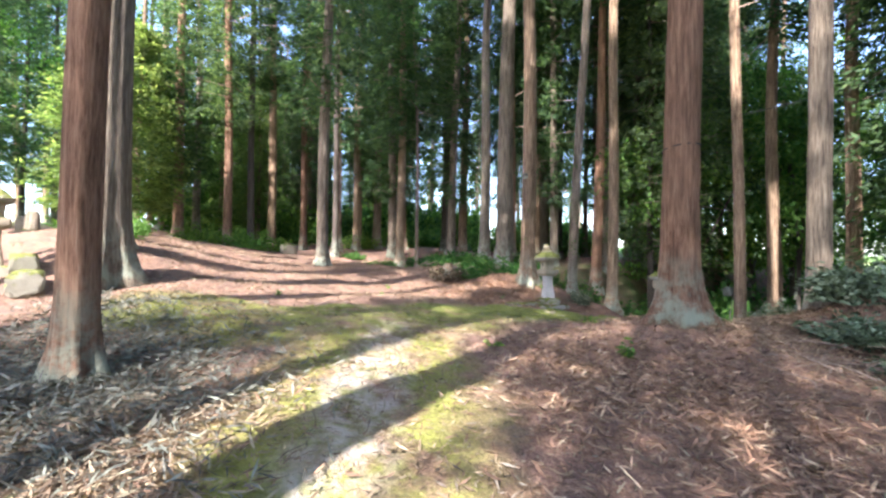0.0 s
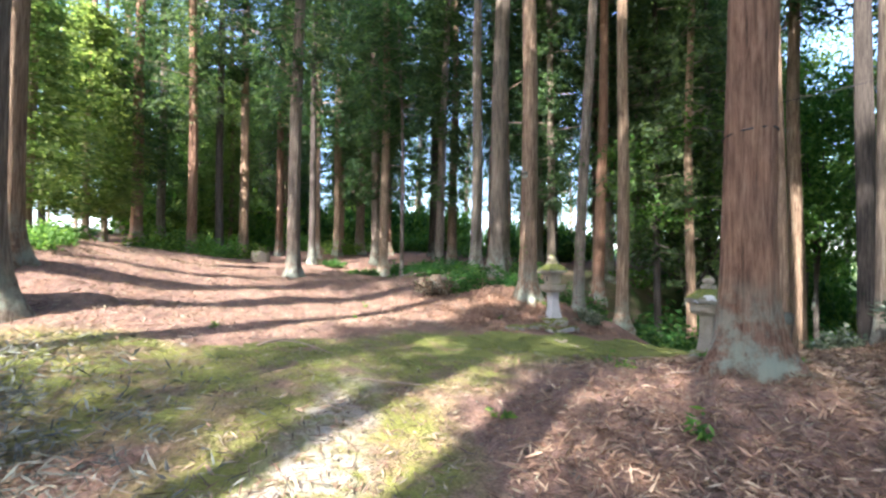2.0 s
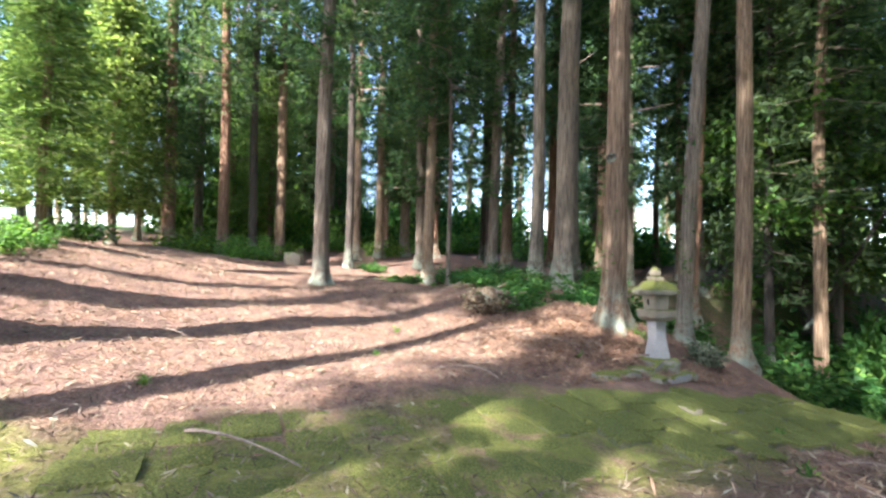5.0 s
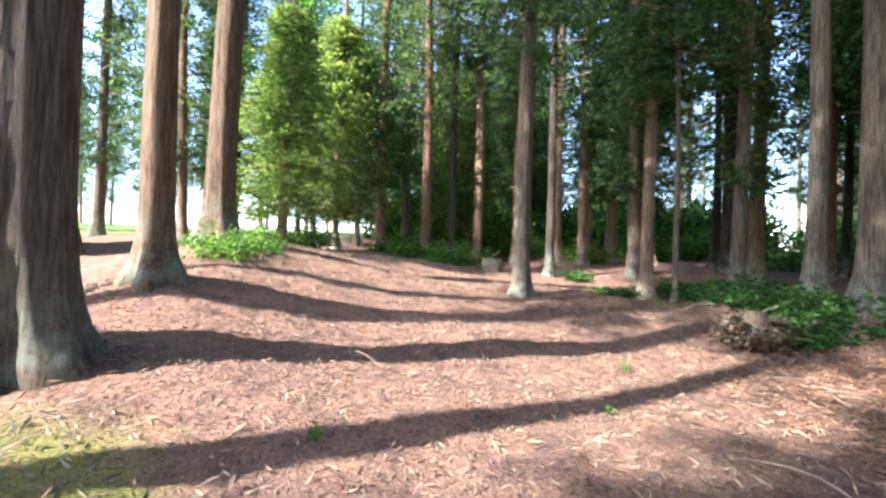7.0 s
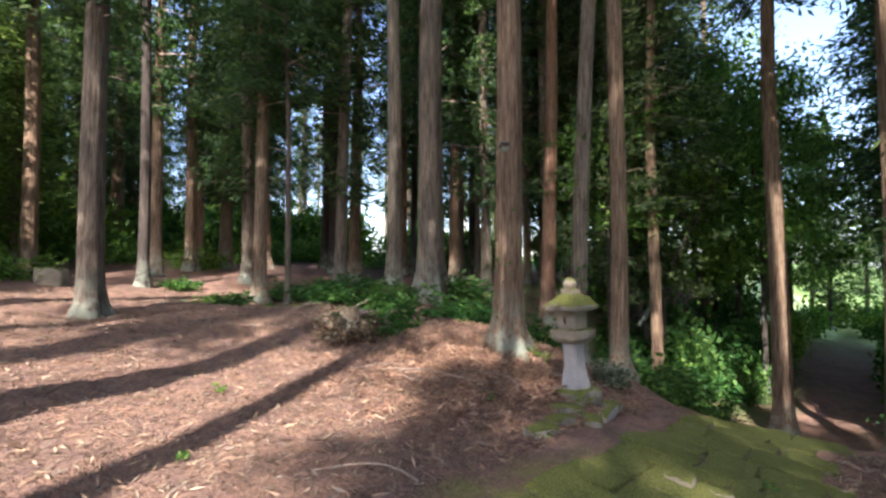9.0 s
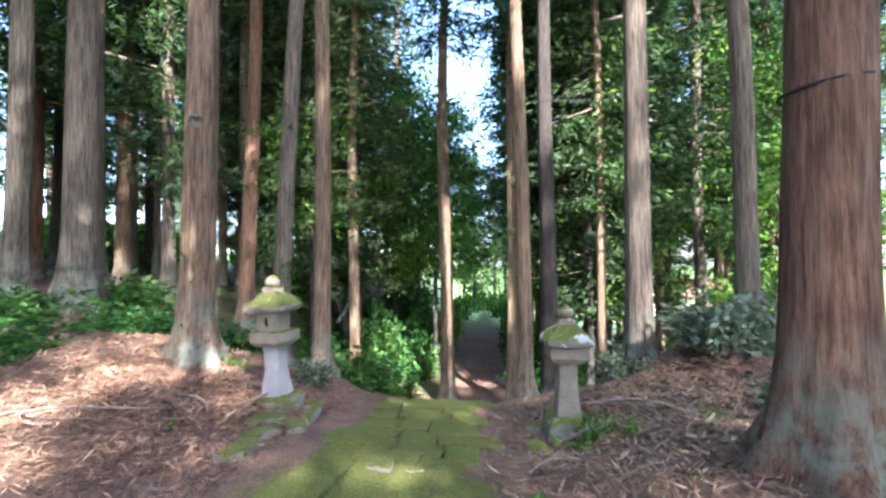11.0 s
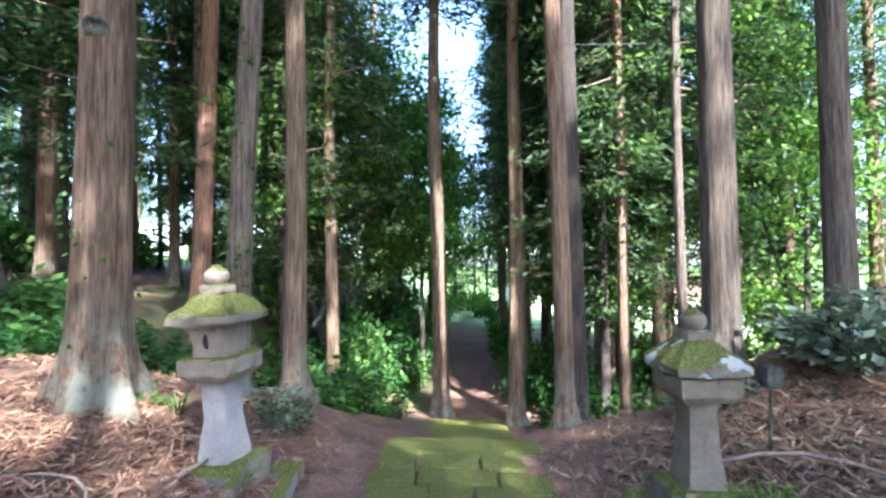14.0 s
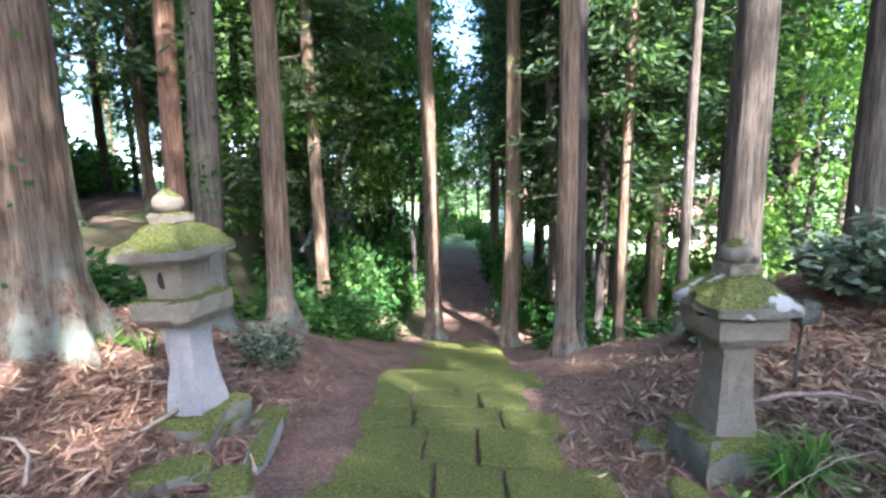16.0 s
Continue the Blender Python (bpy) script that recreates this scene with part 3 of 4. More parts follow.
def lantern(x, y, z, turn, label, firebox=True, roof=STONE_ROOF, lean=(0, 0), scale=1.0, post=STONE_PALE, seed=1):
    L = thing("stone_lantern", x, y, z, label, "stone lantern", "stone lanterns of the approach")
    L.matrix_world = pose(x, y, z, lean[0], lean[1], turn) @ Matrix.Scale(scale, 4)
    stone("base", [(-0.15, 0.235), (0.05, 0.235), (0.13, 0.225), (0.165, 0.19)], STONE_MOSSY, L, "rough moss-covered base stone", seed, 0.012)
    stone("post", [(0.15, 0.130), (0.22, 0.128), (0.33, 0.112), (0.46, 0.098), (0.58, 0.094), (0.68, 0.098), (0.74, 0.106)], post, L, "pale waisted post", seed + 1, 0.004)
    stone("platform", [(0.735, 0.145), (0.77, 0.180), (0.80, 0.203), (0.90, 0.207), (0.915, 0.197)], STONE, L, "square stone slab", seed + 2)
    z0 = 0.912
    if firebox:
        fb = stone("firebox", [(0.91, 0.128), (1.0, 0.130), (1.10, 0.136), (1.135, 0.138)], STONE, L, "square firebox with a small opening", seed + 3)
        for k in range(1):
            hole = [(math.cos(a) * 0.033, math.sin(a) * 0.055, 0) for a in np.linspace(0, 2 * math.pi, 14, endpoint=False)]
            h = part("opening", mesh_of("opening", hole + [(px * 0.9, py * 0.9, -0.02) for px, py, _ in hole],
                     [tuple(range(14))] + [(i, i + 14, (i + 1) % 14 + 14, (i + 1) % 14) for i in range(14)], DARK_GAP), fb, "dark round opening")
            h.matrix_basis = pose(0, 0, 1.03, 0, 0, k * 90) @ pose(0, -0.136, 0, 90, 0, 0)
        z0 = 1.13
    R = [(0.0, 0.15), (0.015, 0.22), (0.03, 0.245), (0.085, 0.252), (0.115, 0.225), (0.165, 0.17), (0.21, 0.12), (0.235, 0.085)]
    stone("roof", [(z0 + a, b) for a, b in R], roof, L, "moss-grown pyramid roof with thick eaves", seed + 4, 0.009)
    stone("neck", [(z0 + 0.225, 0.07), (z0 + 0.24, 0.085), (z0 + 0.285, 0.088), (z0 + 0.30, 0.075)], STONE, L, "", seed + 5)
    ball = [(z0 + 0.295 + 0.15 * u, 0.088 * max(0.12, (1 - (2 * u - 0.85) ** 2)) ** 0.5 if u < 0.9 else 0.03) for u in np.linspace(0, 1, 9)]
    part("finial", lathe("finial", ball, STONE), L, "rounded jewel finial")
    return L


lantern(-1.57, 0.12, 0.15, -8, "weathered stone lantern with a mossy roof and pale post", lean=(0, -3), scale=0.96, seed=11)
lantern(1.64, 0.10, 0.03, 4, "stone lantern without firebox, roof spotted with white lichen", firebox=False, roof=STONE_ROOF_LICHEN, post=STONE, scale=0.96, seed=31)
lantern(-3.15, -10.5, gz(-3.15, -10.5), 10, "tall sunlit stone lantern beyond the cedar", post=STONE, scale=1.05, seed=51)


# ---- paved path ----
def slab_mesh(w, l, h, seed):
    r = np.random.default_rng(seed)
    v, f, rim = [], [], []
    m = 20
    for k in range(m):
        a = 2 * math.pi * (k + 0.5) / m
        c, s = math.cos(a), math.sin(a)
        g = (abs(c) ** 16 + abs(s) ** 16) ** (-1 / 16)
        rim.append((w / 2 * g * c * (1 + r.normal(0, 0.018)), l / 2 * g * s * (1 + r.normal(0, 0.022))))
    for z, k in ((-h, 1.0), (-0.022, 1.0), (-0.004, 0.97), (0.0, 0.6)):
        v += [(px * k, py * k, z + (r.normal(0, 0.004) if z > -h else 0)) for px, py in rim]
    for i in range(3):
        f += [(i * m + k, i * m + (k + 1) % m, (i + 1) * m + (k + 1) % m, (i + 1) * m + k) for k in range(m)]
    f.append(tuple(range(3 * m, 4 * m)))
    return mesh_of("paving_stone", v, f, PAVING)


path = thing("pavement", -0.1, -3.0, gz(-0.1, -3.0), "path of squared stones thickly overgrown with moss", "path", kind="structure")
SLABS = {}
row, y = 0, -8.6
while y < 1.45:
    depth = (0.40, 0.46, 0.36, 0.43)[row % 4]
    x, k = -0.66 + 0.04 * math.sin(row * 1.9), 0
    while x < 0.45:
        w = (0.56, 0.40, 0.66, 0.46, 0.34)[(row * 3 + k) % 5]
        key = (w, depth)
        if key not in SLABS:
            SLABS[key] = slab_mesh(w - 0.015, depth - 0.015, 0.10, len(SLABS))
        if y > -3.2 or rng.random() < 0.75:
            s = part("paving_stone", SLABS[key], path)
            px, py = x + w / 2, y + depth / 2
            s.matrix_parent_inverse = path.matrix_world.inverted()
            s.matrix_basis = pose(px, py, gz(px, py) + (0.05 if y > -3.2 else 0.008) + rng.normal(0, 0.006), math.degrees(math.atan((gz(px, py + 0.2) - gz(px, py - 0.2)) / 0.4)) + rng.normal(0, 0.7), -math.degrees(math.atan((gz(px + 0.2, py) - gz(px - 0.2, py)) / 0.4)) + rng.normal(0, 0.7), rng.normal(0, 1.5))
        x += w
        k += 1
    y += depth
    row += 1
# stone steps down the slope
steps = thing("stone_steps", 0, 1.6, gz(0, 1.6), "worn mossy stone steps going down through the trees", "steps", kind="structure")
STEP = [slab_mesh(w, 0.40, 0.22, 60 + i) for i, w in enumerate((0.62, 0.55, 0.48))]
for i in range(16):
    y = 1.65 + i * 0.42
    for k in range(3):
        s = part("step_stone", STEP[(i + k) % 3], steps)
        px = -0.45 + k * 0.52 + rng.normal(0, 0.02)
        s.matrix_parent_inverse = steps.matrix_world.inverted()
        s.matrix_basis = pose(px, y, gz(0, y) + 0.06 + rng.normal(0, 0.01), 0, rng.normal(0, 1.2), rng.normal(0, 2))


# ---- edging stones and rocks ----
def rock_mesh(seed, sx, sy, sz, mat):
    r = np.random.default_rng(seed)
    bm = bmesh.new()
    bmesh.ops.create_icosphere(bm, subdivisions=3, radius=1)
    o = Vector(r.random(3) * 20)
    for v in bm.verts:
        k = 1 + 0.35 * noise.noise(v.co * 1.1 + o) + 0.12 * noise.noise(v.co * 3.3 + o)
        c = v.co * k
        v.co = (max(-0.75, min(0.75, c.x)) * sx, max(-0.75, min(0.75, c.y)) * sy, max(-0.75, min(0.75, c.z)) * sz)
    me = bpy.data.meshes.new("rock")
    bm.to_mesh(me)
    bm.free()
    me.materials.append(mat)
    return me


def rock(x, y, sx, sy, sz, turn=0.0, mat=STONE_MOSSY, label="mossy rough stone half sunk in needle litter", name="rock", sink=0.3, group="edging stones"):
    ob = new(name, rock_mesh(int(abs(x * 131 + y * 57)) + 3, sx, sy, sz, mat))
    ob.matrix_world = pose(x, y, gz(x, y) + sz * (0.75 - sink), 0, 0, turn)
    return tagged(ob, label, "stone", group)


for x, y, a, b, c, tn in ((-1.42, -0.40, 0.24, 0.13, 0.07, 20), (-1.28, -0.80, 0.13, 0.24, 0.07, -15), (-1.10, -0.42, 0.13, 0.20, 0.06, 30), (-1.22, 0.34, 0.15, 0.12, 0.08, 10), (-1.22, -1.25, 0.12, 0.22, 0.07, -12),
                          (1.30, -0.25, 0.12, 0.20, 0.06, 10), (1.36, 0.35, 0.13, 0.15, 0.06, 40)):
    rock(x, y, a, b, c, tn)
rock(-2.75, -10.0, 0.65, 0.24, 0.24, 15, STONE_MOSSY, "squared block of a low stone edge by the cedar", "edge_stone", 0.2)
rock(-1.85, -9.75, 0.62, 0.26, 0.24, 10, STONE_MOSSY, "squared block of a low stone edge by the cedar", "edge_stone", 0.2)
rock(-14.6, -3.7, 0.62, 0.45, 0.36, 0, STONE, "pale grey boulder at the wood's edge", "boulder", 0.2)
rock(-1.12, 0.0, 0.08, 0.34, 0.07, 10, STONE_PALE, "narrow pale kerb stone edging the lantern plot", "kerb_stone", 0.1)
rock(0.0, -1.3, 0.13, 0.11, 0.05, 0, STONE, "flat pale stone on the moss", "pebble", -0.2)
rock(0.25, -1.25, 0.09, 0.08, 0.04, 50, STONE, "flat pale stone on the moss", "pebble", -0.2)
rock(-0.9, -9.05, 0.10, 0.09, 0.05, 50, STONE_PALE, "flat pale stone on the moss", "pebble", -0.2)


# ---- undergrowth ----
def bush_mesh(seed, rad, height, count, mat, size=0.10, slim=0.5):
    r = np.random.default_rng(seed)
    stems = max(6, count // 40)
    ang, rr = r.random(stems) * 6.283, rad * np.sqrt(r.random(stems))
    tops = np.stack([rr * np.cos(ang), rr * np.sin(ang), height * (0.35 + 0.65 * r.random(stems)) * (1 - 0.5 * (rr / rad) ** 2)], 1)
    pick = r.integers(0, stems, count)
    f = 0.25 + 0.75 * r.random(count)
    c = tops[pick] * np.stack([0.35 + 0.65 * f, 0.35 + 0.65 * f, f], 1) + r.standard_normal((count, 3)) * rad * 0.11
    c[:, 2] = np.maximum(c[:, 2], 0.02)
    o = c * np.array([1, 1, 0.3])
    o /= np.linalg.norm(o, axis=1, keepdims=True) + 1e-6
    return quads_mesh("leaves", leaf_quads(r, c, o, size, slim, 0.15), mat)


BRUSH = make_leaf("withered_fronds", [(0, (0.05, 0.06, 0.04)), (0.5, (0.12, 0.14, 0.09)), (1, (0.27, 0.29, 0.23))], 0.2)
BUSHES = {}


def bush(x, y, rad, height, mat=BROADLEAF, label="leafy green bush in bright leaf", name="bush", size=0.11, dense=1.0, group="undergrowth"):
    key = (mat.name, size, int(abs(x * 7 + y * 3)) % 3)
    if key not in BUSHES:
        BUSHES[key] = bush_mesh(len(BUSHES), 1.0, 1.0, int(1500 * dense), mat, size)
    ob = new(name, BUSHES[key])
    ob.matrix_world = pose(x, y, gz(x, y) - 0.05, 0, 0, x * 91) @ Matrix.Diagonal((rad, rad, height, 1))
    return tagged(ob, label, "bush", group)


bush(-5.3, 0.15, 0.65, 0.5, FERN, "green ferns crowding the old stump", "fern_patch", 0.15)
bush(-6.1, -0.1, 0.6, 0.45, FERN, "green ferns crowding the old stump", "fern_patch", 0.15)
bush(-5.5, -0.55, 0.7, 0.55, DRY, "dry yellow-brown fronds piled over the stump", "brushwood", 0.16)
bush(-6.1, -9.25, 0.75, 0.75)
bush(-6.9, -9.0, 0.5, 0.55)
for x, y, a, h in ((-17.5, -4.6, 1.4, 1.3), (-14.6, -5.4, 1.2, 1.1), (-19.5, -6.8, 1.8, 1.2), (-16.2, -7.2, 1.6, 1.0), (-21.0, -1.2, 1.5, 1.4), (-18.0, 0.8, 1.3, 1.2),
                   (-20.5, 4.6, 1.8, 1.8), (-23.0, -4.0, 2.0, 2.0), (-22.0, 7.0, 2.4, 2.2), (-17.0, 9.5, 2.0, 1.7), (-13.0, -10.5, 1.6, 1.1)):
    bush(x, y, a, h, BROADLEAF, "sunlit bush at the edge of the grove")
for x, y, a, h in ((-6.2, 0.9, 0.8, 0.5), (-7.2, 1.7, 1.0, 0.6), (-5.0, 1.9, 0.9, 0.55), (-8.2, 0.9, 0.9, 0.5), (-4.6, 2.7, 1.0, 0.8), (-9.3, 2.1, 1.1, 0.6), (-10.8, 2.0, 1.1, 0.6),
                   (-12.2, 1.6, 1.2, 0.6), (-6.6, 3.3, 1.2, 0.8), (-11.0, -0.6, 0.8, 0.4), (-4.0, 3.6, 1.0, 0.9), (-3.2, 4.6, 1.0, 0.8), (-13.6, -1.0, 0.7, 0.4)):
    bush(x, y, a, h, FERN, "dark green ferns and low shrubs among the trunks", "fern_patch", 0.15)
for x, y, a, h in ((-2.8, 6.2, 1.3, 0.9), (-3.6, 8.5, 1.8, 1.3), (-2.6, 11.0, 1.4, 1.2), (-5.0, 10.5, 2.0, 1.5), (2.6, 7.6, 1.0, 0.9), (3.6, 9.8, 1.6, 1.6), (5.6, 7.5, 1.5, 1.2),
                   (2.9, 12.5, 1.4, 2.0), (-3.8, 15.0, 2.4, 2.6), (-7.5, 17.5, 3.0, 3.5), (6.8, 14.0, 2.2, 2.6), (9.5, 15.5, 2.6, 3.2), (7.6, 7.2, 1.6, 2.2)):
    bush(x, y, a, h, (FERN, BROADLEAF)[int(x * 10) % 2], "green undergrowth on the shaded slope", "undergrowth_bush", 0.14)
for x, y, a, h in ((-1.9, 8.0, 0.8, 0.9), (-1.8, 11.8, 0.9, 1.6), (-1.9, 15.0, 1.1, 2.2), (-1.8, 18.5, 1.1, 2.4), (-2.0, 23.0, 1.3, 2.6), (2.1, 11.0, 0.9, 1.5), (2.1, 14.0, 0.9, 2.0), (2.2, 17.5, 1.1, 2.2),
                   (2.3, 21.5, 1.2, 2.4), (-1.7, 29.0, 1.4, 2.6), (2.4, 27.0, 1.2, 2.4), (3.4, 12.8, 1.2, 2.6), (-0.2, 38.0, 2.4, 3.4), (-4.4, 22.0, 2.0, 3.6), (-5.8, 26.0, 2.4, 4.2), (1.6, 33.0, 1.4, 2.8), (-3.2, 10.6, 1.3, 2.2), (-4.0, 12.6, 1.5, 2.8)):
    bush(x, y, a, h, (FERN, FERN, BROADLEAF)[int(y * 10) % 3] if y > 13 else FERN, "leafy shrub crowding the earth path", "path_shrub", 0.13)
for x, y, a, h in ((2.75, 1.9, 0.55, 0.5), (3.9, 1.6, 0.8, 0.7), (4.9, 2.2, 0.9, 0.8), (5.8, 1.2, 0.9, 0.8), (4.3, 0.5, 0.7, 0.5), (5.2, 0.0, 0.8, 0.5), (5.6, -1.2, 0.8, 0.55), (-1.75, 1.35, 0.42, 0.38)):
    bush(x, y, a, h, BRUSH, "tangle of cut grey-green fronds and dead twigs", "brushwood", 0.16, group="heaps of brushwood")


for i in range(22):
    x, y = -24 - 9 * rng.random(), -9 + 24 * (i + rng.random()) / 22
    bush(x, y, 2.0 + rng.random(), 3.0 + 2.0 * rng.random(), (BROADLEAF, FERN)[i % 2], "tall thicket of leafy shrubs behind the grove", "thicket_bush", 0.13)


for i in range(12):
    x, y = -13 - 12 * rng.random(), 11 + 11 * (i + rng.random()) / 12
    bush(x, y, 1.8 + rng.random(), 2.0 + 1.6 * rng.random(), (BROADLEAF, FERN)[i % 2], "tall thicket of leafy shrubs behind the grove", "thicket_bush", 0.13)


def tall_leaves(x, y, z, rad, height, count, seed):
    """A broadleaved tree's crown, low boughs in full sun."""
    r = np.random.default_rng(seed)
    cl = r.standard_normal((26, 3)) * np.array([rad * 0.5, rad * 0.5, height * 0.25]) + np.array([0, 0, z + height * 0.5])
    pick = r.integers(0, 26, count)
    c = cl[pick] + r.standard_normal((count, 3)) * np.array([0.55, 0.55, 0.3])
    return quads_mesh("crown", leaf_quads(r, c, r.standard_normal((count, 3)), 0.19, 0.5, 0.2), BROADLEAF)


def maple(x, y, d, rad, h, bend, seed):
    tr = thing("broadleaf_tree", x, y, gz(x, y), "broadleaved tree with bent dark limbs and bright leaves", "tree", "broadleaved trees")
    part("trunk", trunk_mesh(seed, d, h * 0.8, bend, BARK_DARK, 1.3, 14, 14), tr)
    part("limb", trunk_mesh(seed + 1, d * 0.6, h * 0.6, (-bend[0] * 1.6, bend[1] + 0.1), BARK_DARK, 1.2, 10, 12), tr).matrix_basis = pose(bend[0] * h * 0.25, bend[1] * h * 0.25, h * 0.25)
    c = part("crown", tall_leaves(0, 0, h * 0.3, rad, h * 0.85, 8500, seed), tr, "layered bright green leaves")
    c.matrix_basis = pose(bend[0] * h * 0.5, bend[1] * h * 0.5, 0)


maple(-3.6, 9.8, 0.24, 2.6, 9.0, (-0.28, 0.05), 71)
maple(-3.4, 14.5, 0.22, 3.0, 11.0, (-0.12, 0.0), 73)
maple(3.6, 11.8, 0.2, 2.4, 7.0, (0.25, 0.0), 75)
maple(8.6, 9.0, 0.22, 3.0, 10.0, (0.12, 0.05), 77)
maple(9.5, 20.0, 0.3, 4.0, 12.0, (0.1, 0.0), 79)
maple(-19.0, -11.5, 0.3, 3.4, 10.0, (0.1, 0.0), 81)
maple(-2.2, 26.0, 0.3, 3.6, 9.0, (0.05, 0.0), 83)
maple(-1.5, 13.4, 0.2, 2.2, 10.0, (-0.03, 0.0), 97)
maple(-2.8, 15.8, 0.24, 2.8, 12.0, (0.02, 0.0), 89)
maple(-1.9, 20.0, 0.26, 3.0, 11.0, (0.04, 0.0), 91)
maple(-4.6, 20.5, 0.28, 3.4, 14.0, (0.02, 0.0), 93)
maple(2.9, 21.0, 0.28, 3.2, 12.0, (-0.08, 0.0), 95)
maple(1.8, 36.0, 0.3, 4.0, 9.0, (0.05, 0.0), 85)
maple(-6.4, 33.0, 0.3, 4.4, 11.0, (0.05, 0.0), 87)


# ---- stump with dead branches ----
def stick_mesh(seed, length, thick, bend=0.2, rings=7):
    r = np.random.default_rng(seed)
    v, f = [], []
    w = r.normal(0, bend, 4)
    for i in range(rings):
        u = i / (rings - 1)
        c = np.array([(u - 0.5) * length, length * (w[0] * math.sin(u * 3) + w[1] * math.sin(u * 6) * 0.4), thick + abs(w[2]) * length * 0.35 * math.sin(u * math.pi)])
        for k in range(6):
            a = k * math.pi / 3
            rad = thick * (1 - 0.6 * u)
            v.append(c + np.array([0, math.cos(a) * rad, math.sin(a) * rad]))
    for i in range(rings - 1):
        f += [(i * 6 + k, i * 6 + (k + 1) % 6, (i + 1) * 6 + (k + 1) % 6, (i + 1) * 6 + k) for k in range(6)]
    f += [tuple(range(6))[::-1], tuple(range((rings - 1) * 6, rings * 6))]
    return mesh_of("stick", v, f, WOOD, True)


stump = thing("tree_stump", -5.6, -0.35, gz(-5.6, -0.35), "old cut tree stump covered with dead branches and ferns", "stump")
sv = trunk_mesh(900, 0.55, 0.75, (0, 0), BARK, 1.5, 24, 8)
part("stump_body", sv, stump)
rim = [(0.24 * math.cos(a), 0.24 * math.sin(a), 0.42) for a in np.linspace(0, 6.283, 20, endpoint=False)]
part("cut_face", mesh_of("cut_face", rim + [(px * 1.05, py * 1.05, 0.36) for px, py, _ in rim], [tuple(range(20))] + [(i, i + 20, (i + 1) % 20 + 20, (i + 1) % 20) for i in range(20)], WOOD), stump, "weathered cut top")


def stick(x, y, length, thick, turn, seed, label="dry fallen branch on the needle litter", lift=0.0, tilt=0.0, bend=0.2):
    ob = new("branch", stick_mesh(seed, length, thick, bend))
    ob.matrix_world = pose(x, y, gz(x, y) + lift, 0, tilt, turn)
    return tagged(ob, label, "branch", "fallen branches")


for i in range(14):
    stick(-5.6 + rng.normal(0, 0.6), -0.35 + rng.normal(0, 0.4), 0.4 + 0.6 * rng.random(), 0.009 + 0.008 * rng.random(), rng.random() * 360, 40 + i, "dead branch heaped over the stump", 0.15 + 0.25 * rng.random(), rng.normal(0, 14))
stick(-2.35, -0.55, 1.1, 0.012, 160, 61, bend=0.15)
stick(-2.0, 0.15, 0.9, 0.016, 130, 62, bend=0.3)
stick(2.55, -0.05, 1.5, 0.018, -25, 63, bend=0.1)
stick(-0.1, -5.6, 1.1, 0.014, 40, 64, bend=0.25)
stick(-2.9, -0.9, 1.3, 0.014, 20, 65, bend=0.3)
for i in range(26):
    x, y = 4.7 + rng.normal(0, 0.6), -0.7 + rng.normal(0, 0.9)
    stick(x, y, 0.4 + 0.7 * rng.random(), 0.004 + 0.006 * rng.random(), rng.random() * 360, 80 + i, "pale broken twig in the brush pile", 0.02 + 0.08 * rng.random(), rng.normal(0, 8))
for i in range(16):
    x, y = rng.uniform(-6, 5), rng.uniform(-8, 0.5)
    if abs(x) > 1.0:
        stick(x, y, 0.3 + 0.5 * rng.random(), 0.005 + 0.005 * rng.random(), rng.random() * 360, 120 + i)


for i in range(44):
    x, y = (-2.5, 2.5)[i % 2] + rng.normal(0, 0.7), -0.5 + rng.normal(0, 0.8)
    if abs(x) > 1.1:
        stick(x, y, 0.25 + 0.6 * rng.random(), 0.003 + 0.006 * rng.random(), rng.random() * 360, 160 + i, "thin dry twig on the needle litter", 0.01 + 0.03 * rng.random(), rng.normal(0, 5), 0.3)


# ---- litter of needles and fronds ----
def litter(name, n, area, size, mat, label, keep=lambda x, y: True, lift=0.03, tilt=0.35):
    xs, ys = area(n)
    ok = np.array([keep(a, b) for a, b in zip(xs, ys)])
    xs, ys = xs[ok], ys[ok]
    n = len(xs)
    a = rng.random(n) * 6.283
    L = size * (0.4 + 1.2 * rng.random(n))
    d = np.stack([np.cos(a), np.sin(a), rng.normal(0, tilt, n)], 1) * L[:, None]
    s = np.stack([-np.sin(a), np.cos(a), rng.normal(0, 0.5, n)], 1) * (L * 0.042 + 0.0015)[:, None]
    c = np.stack([xs, ys, ground_z(xs, ys) + lift * rng.random(n)], 1)
    ob = new(name, quads_mesh(name, np.stack([c - d / 2 - s * 0.4, c - d * 0.1 + s, c + d / 2, c - d * 0.1 - s], 1), mat))
    return tagged(ob, label, "litter", kind="stuff")


def around(cx, cy, sx, sy):
    return lambda n: (cx + rng.normal(0, sx, n), cy + rng.normal(0, sy, n))


def off_path(x, y):
    return not (-1.05 < x < 0.75 and y > -4)


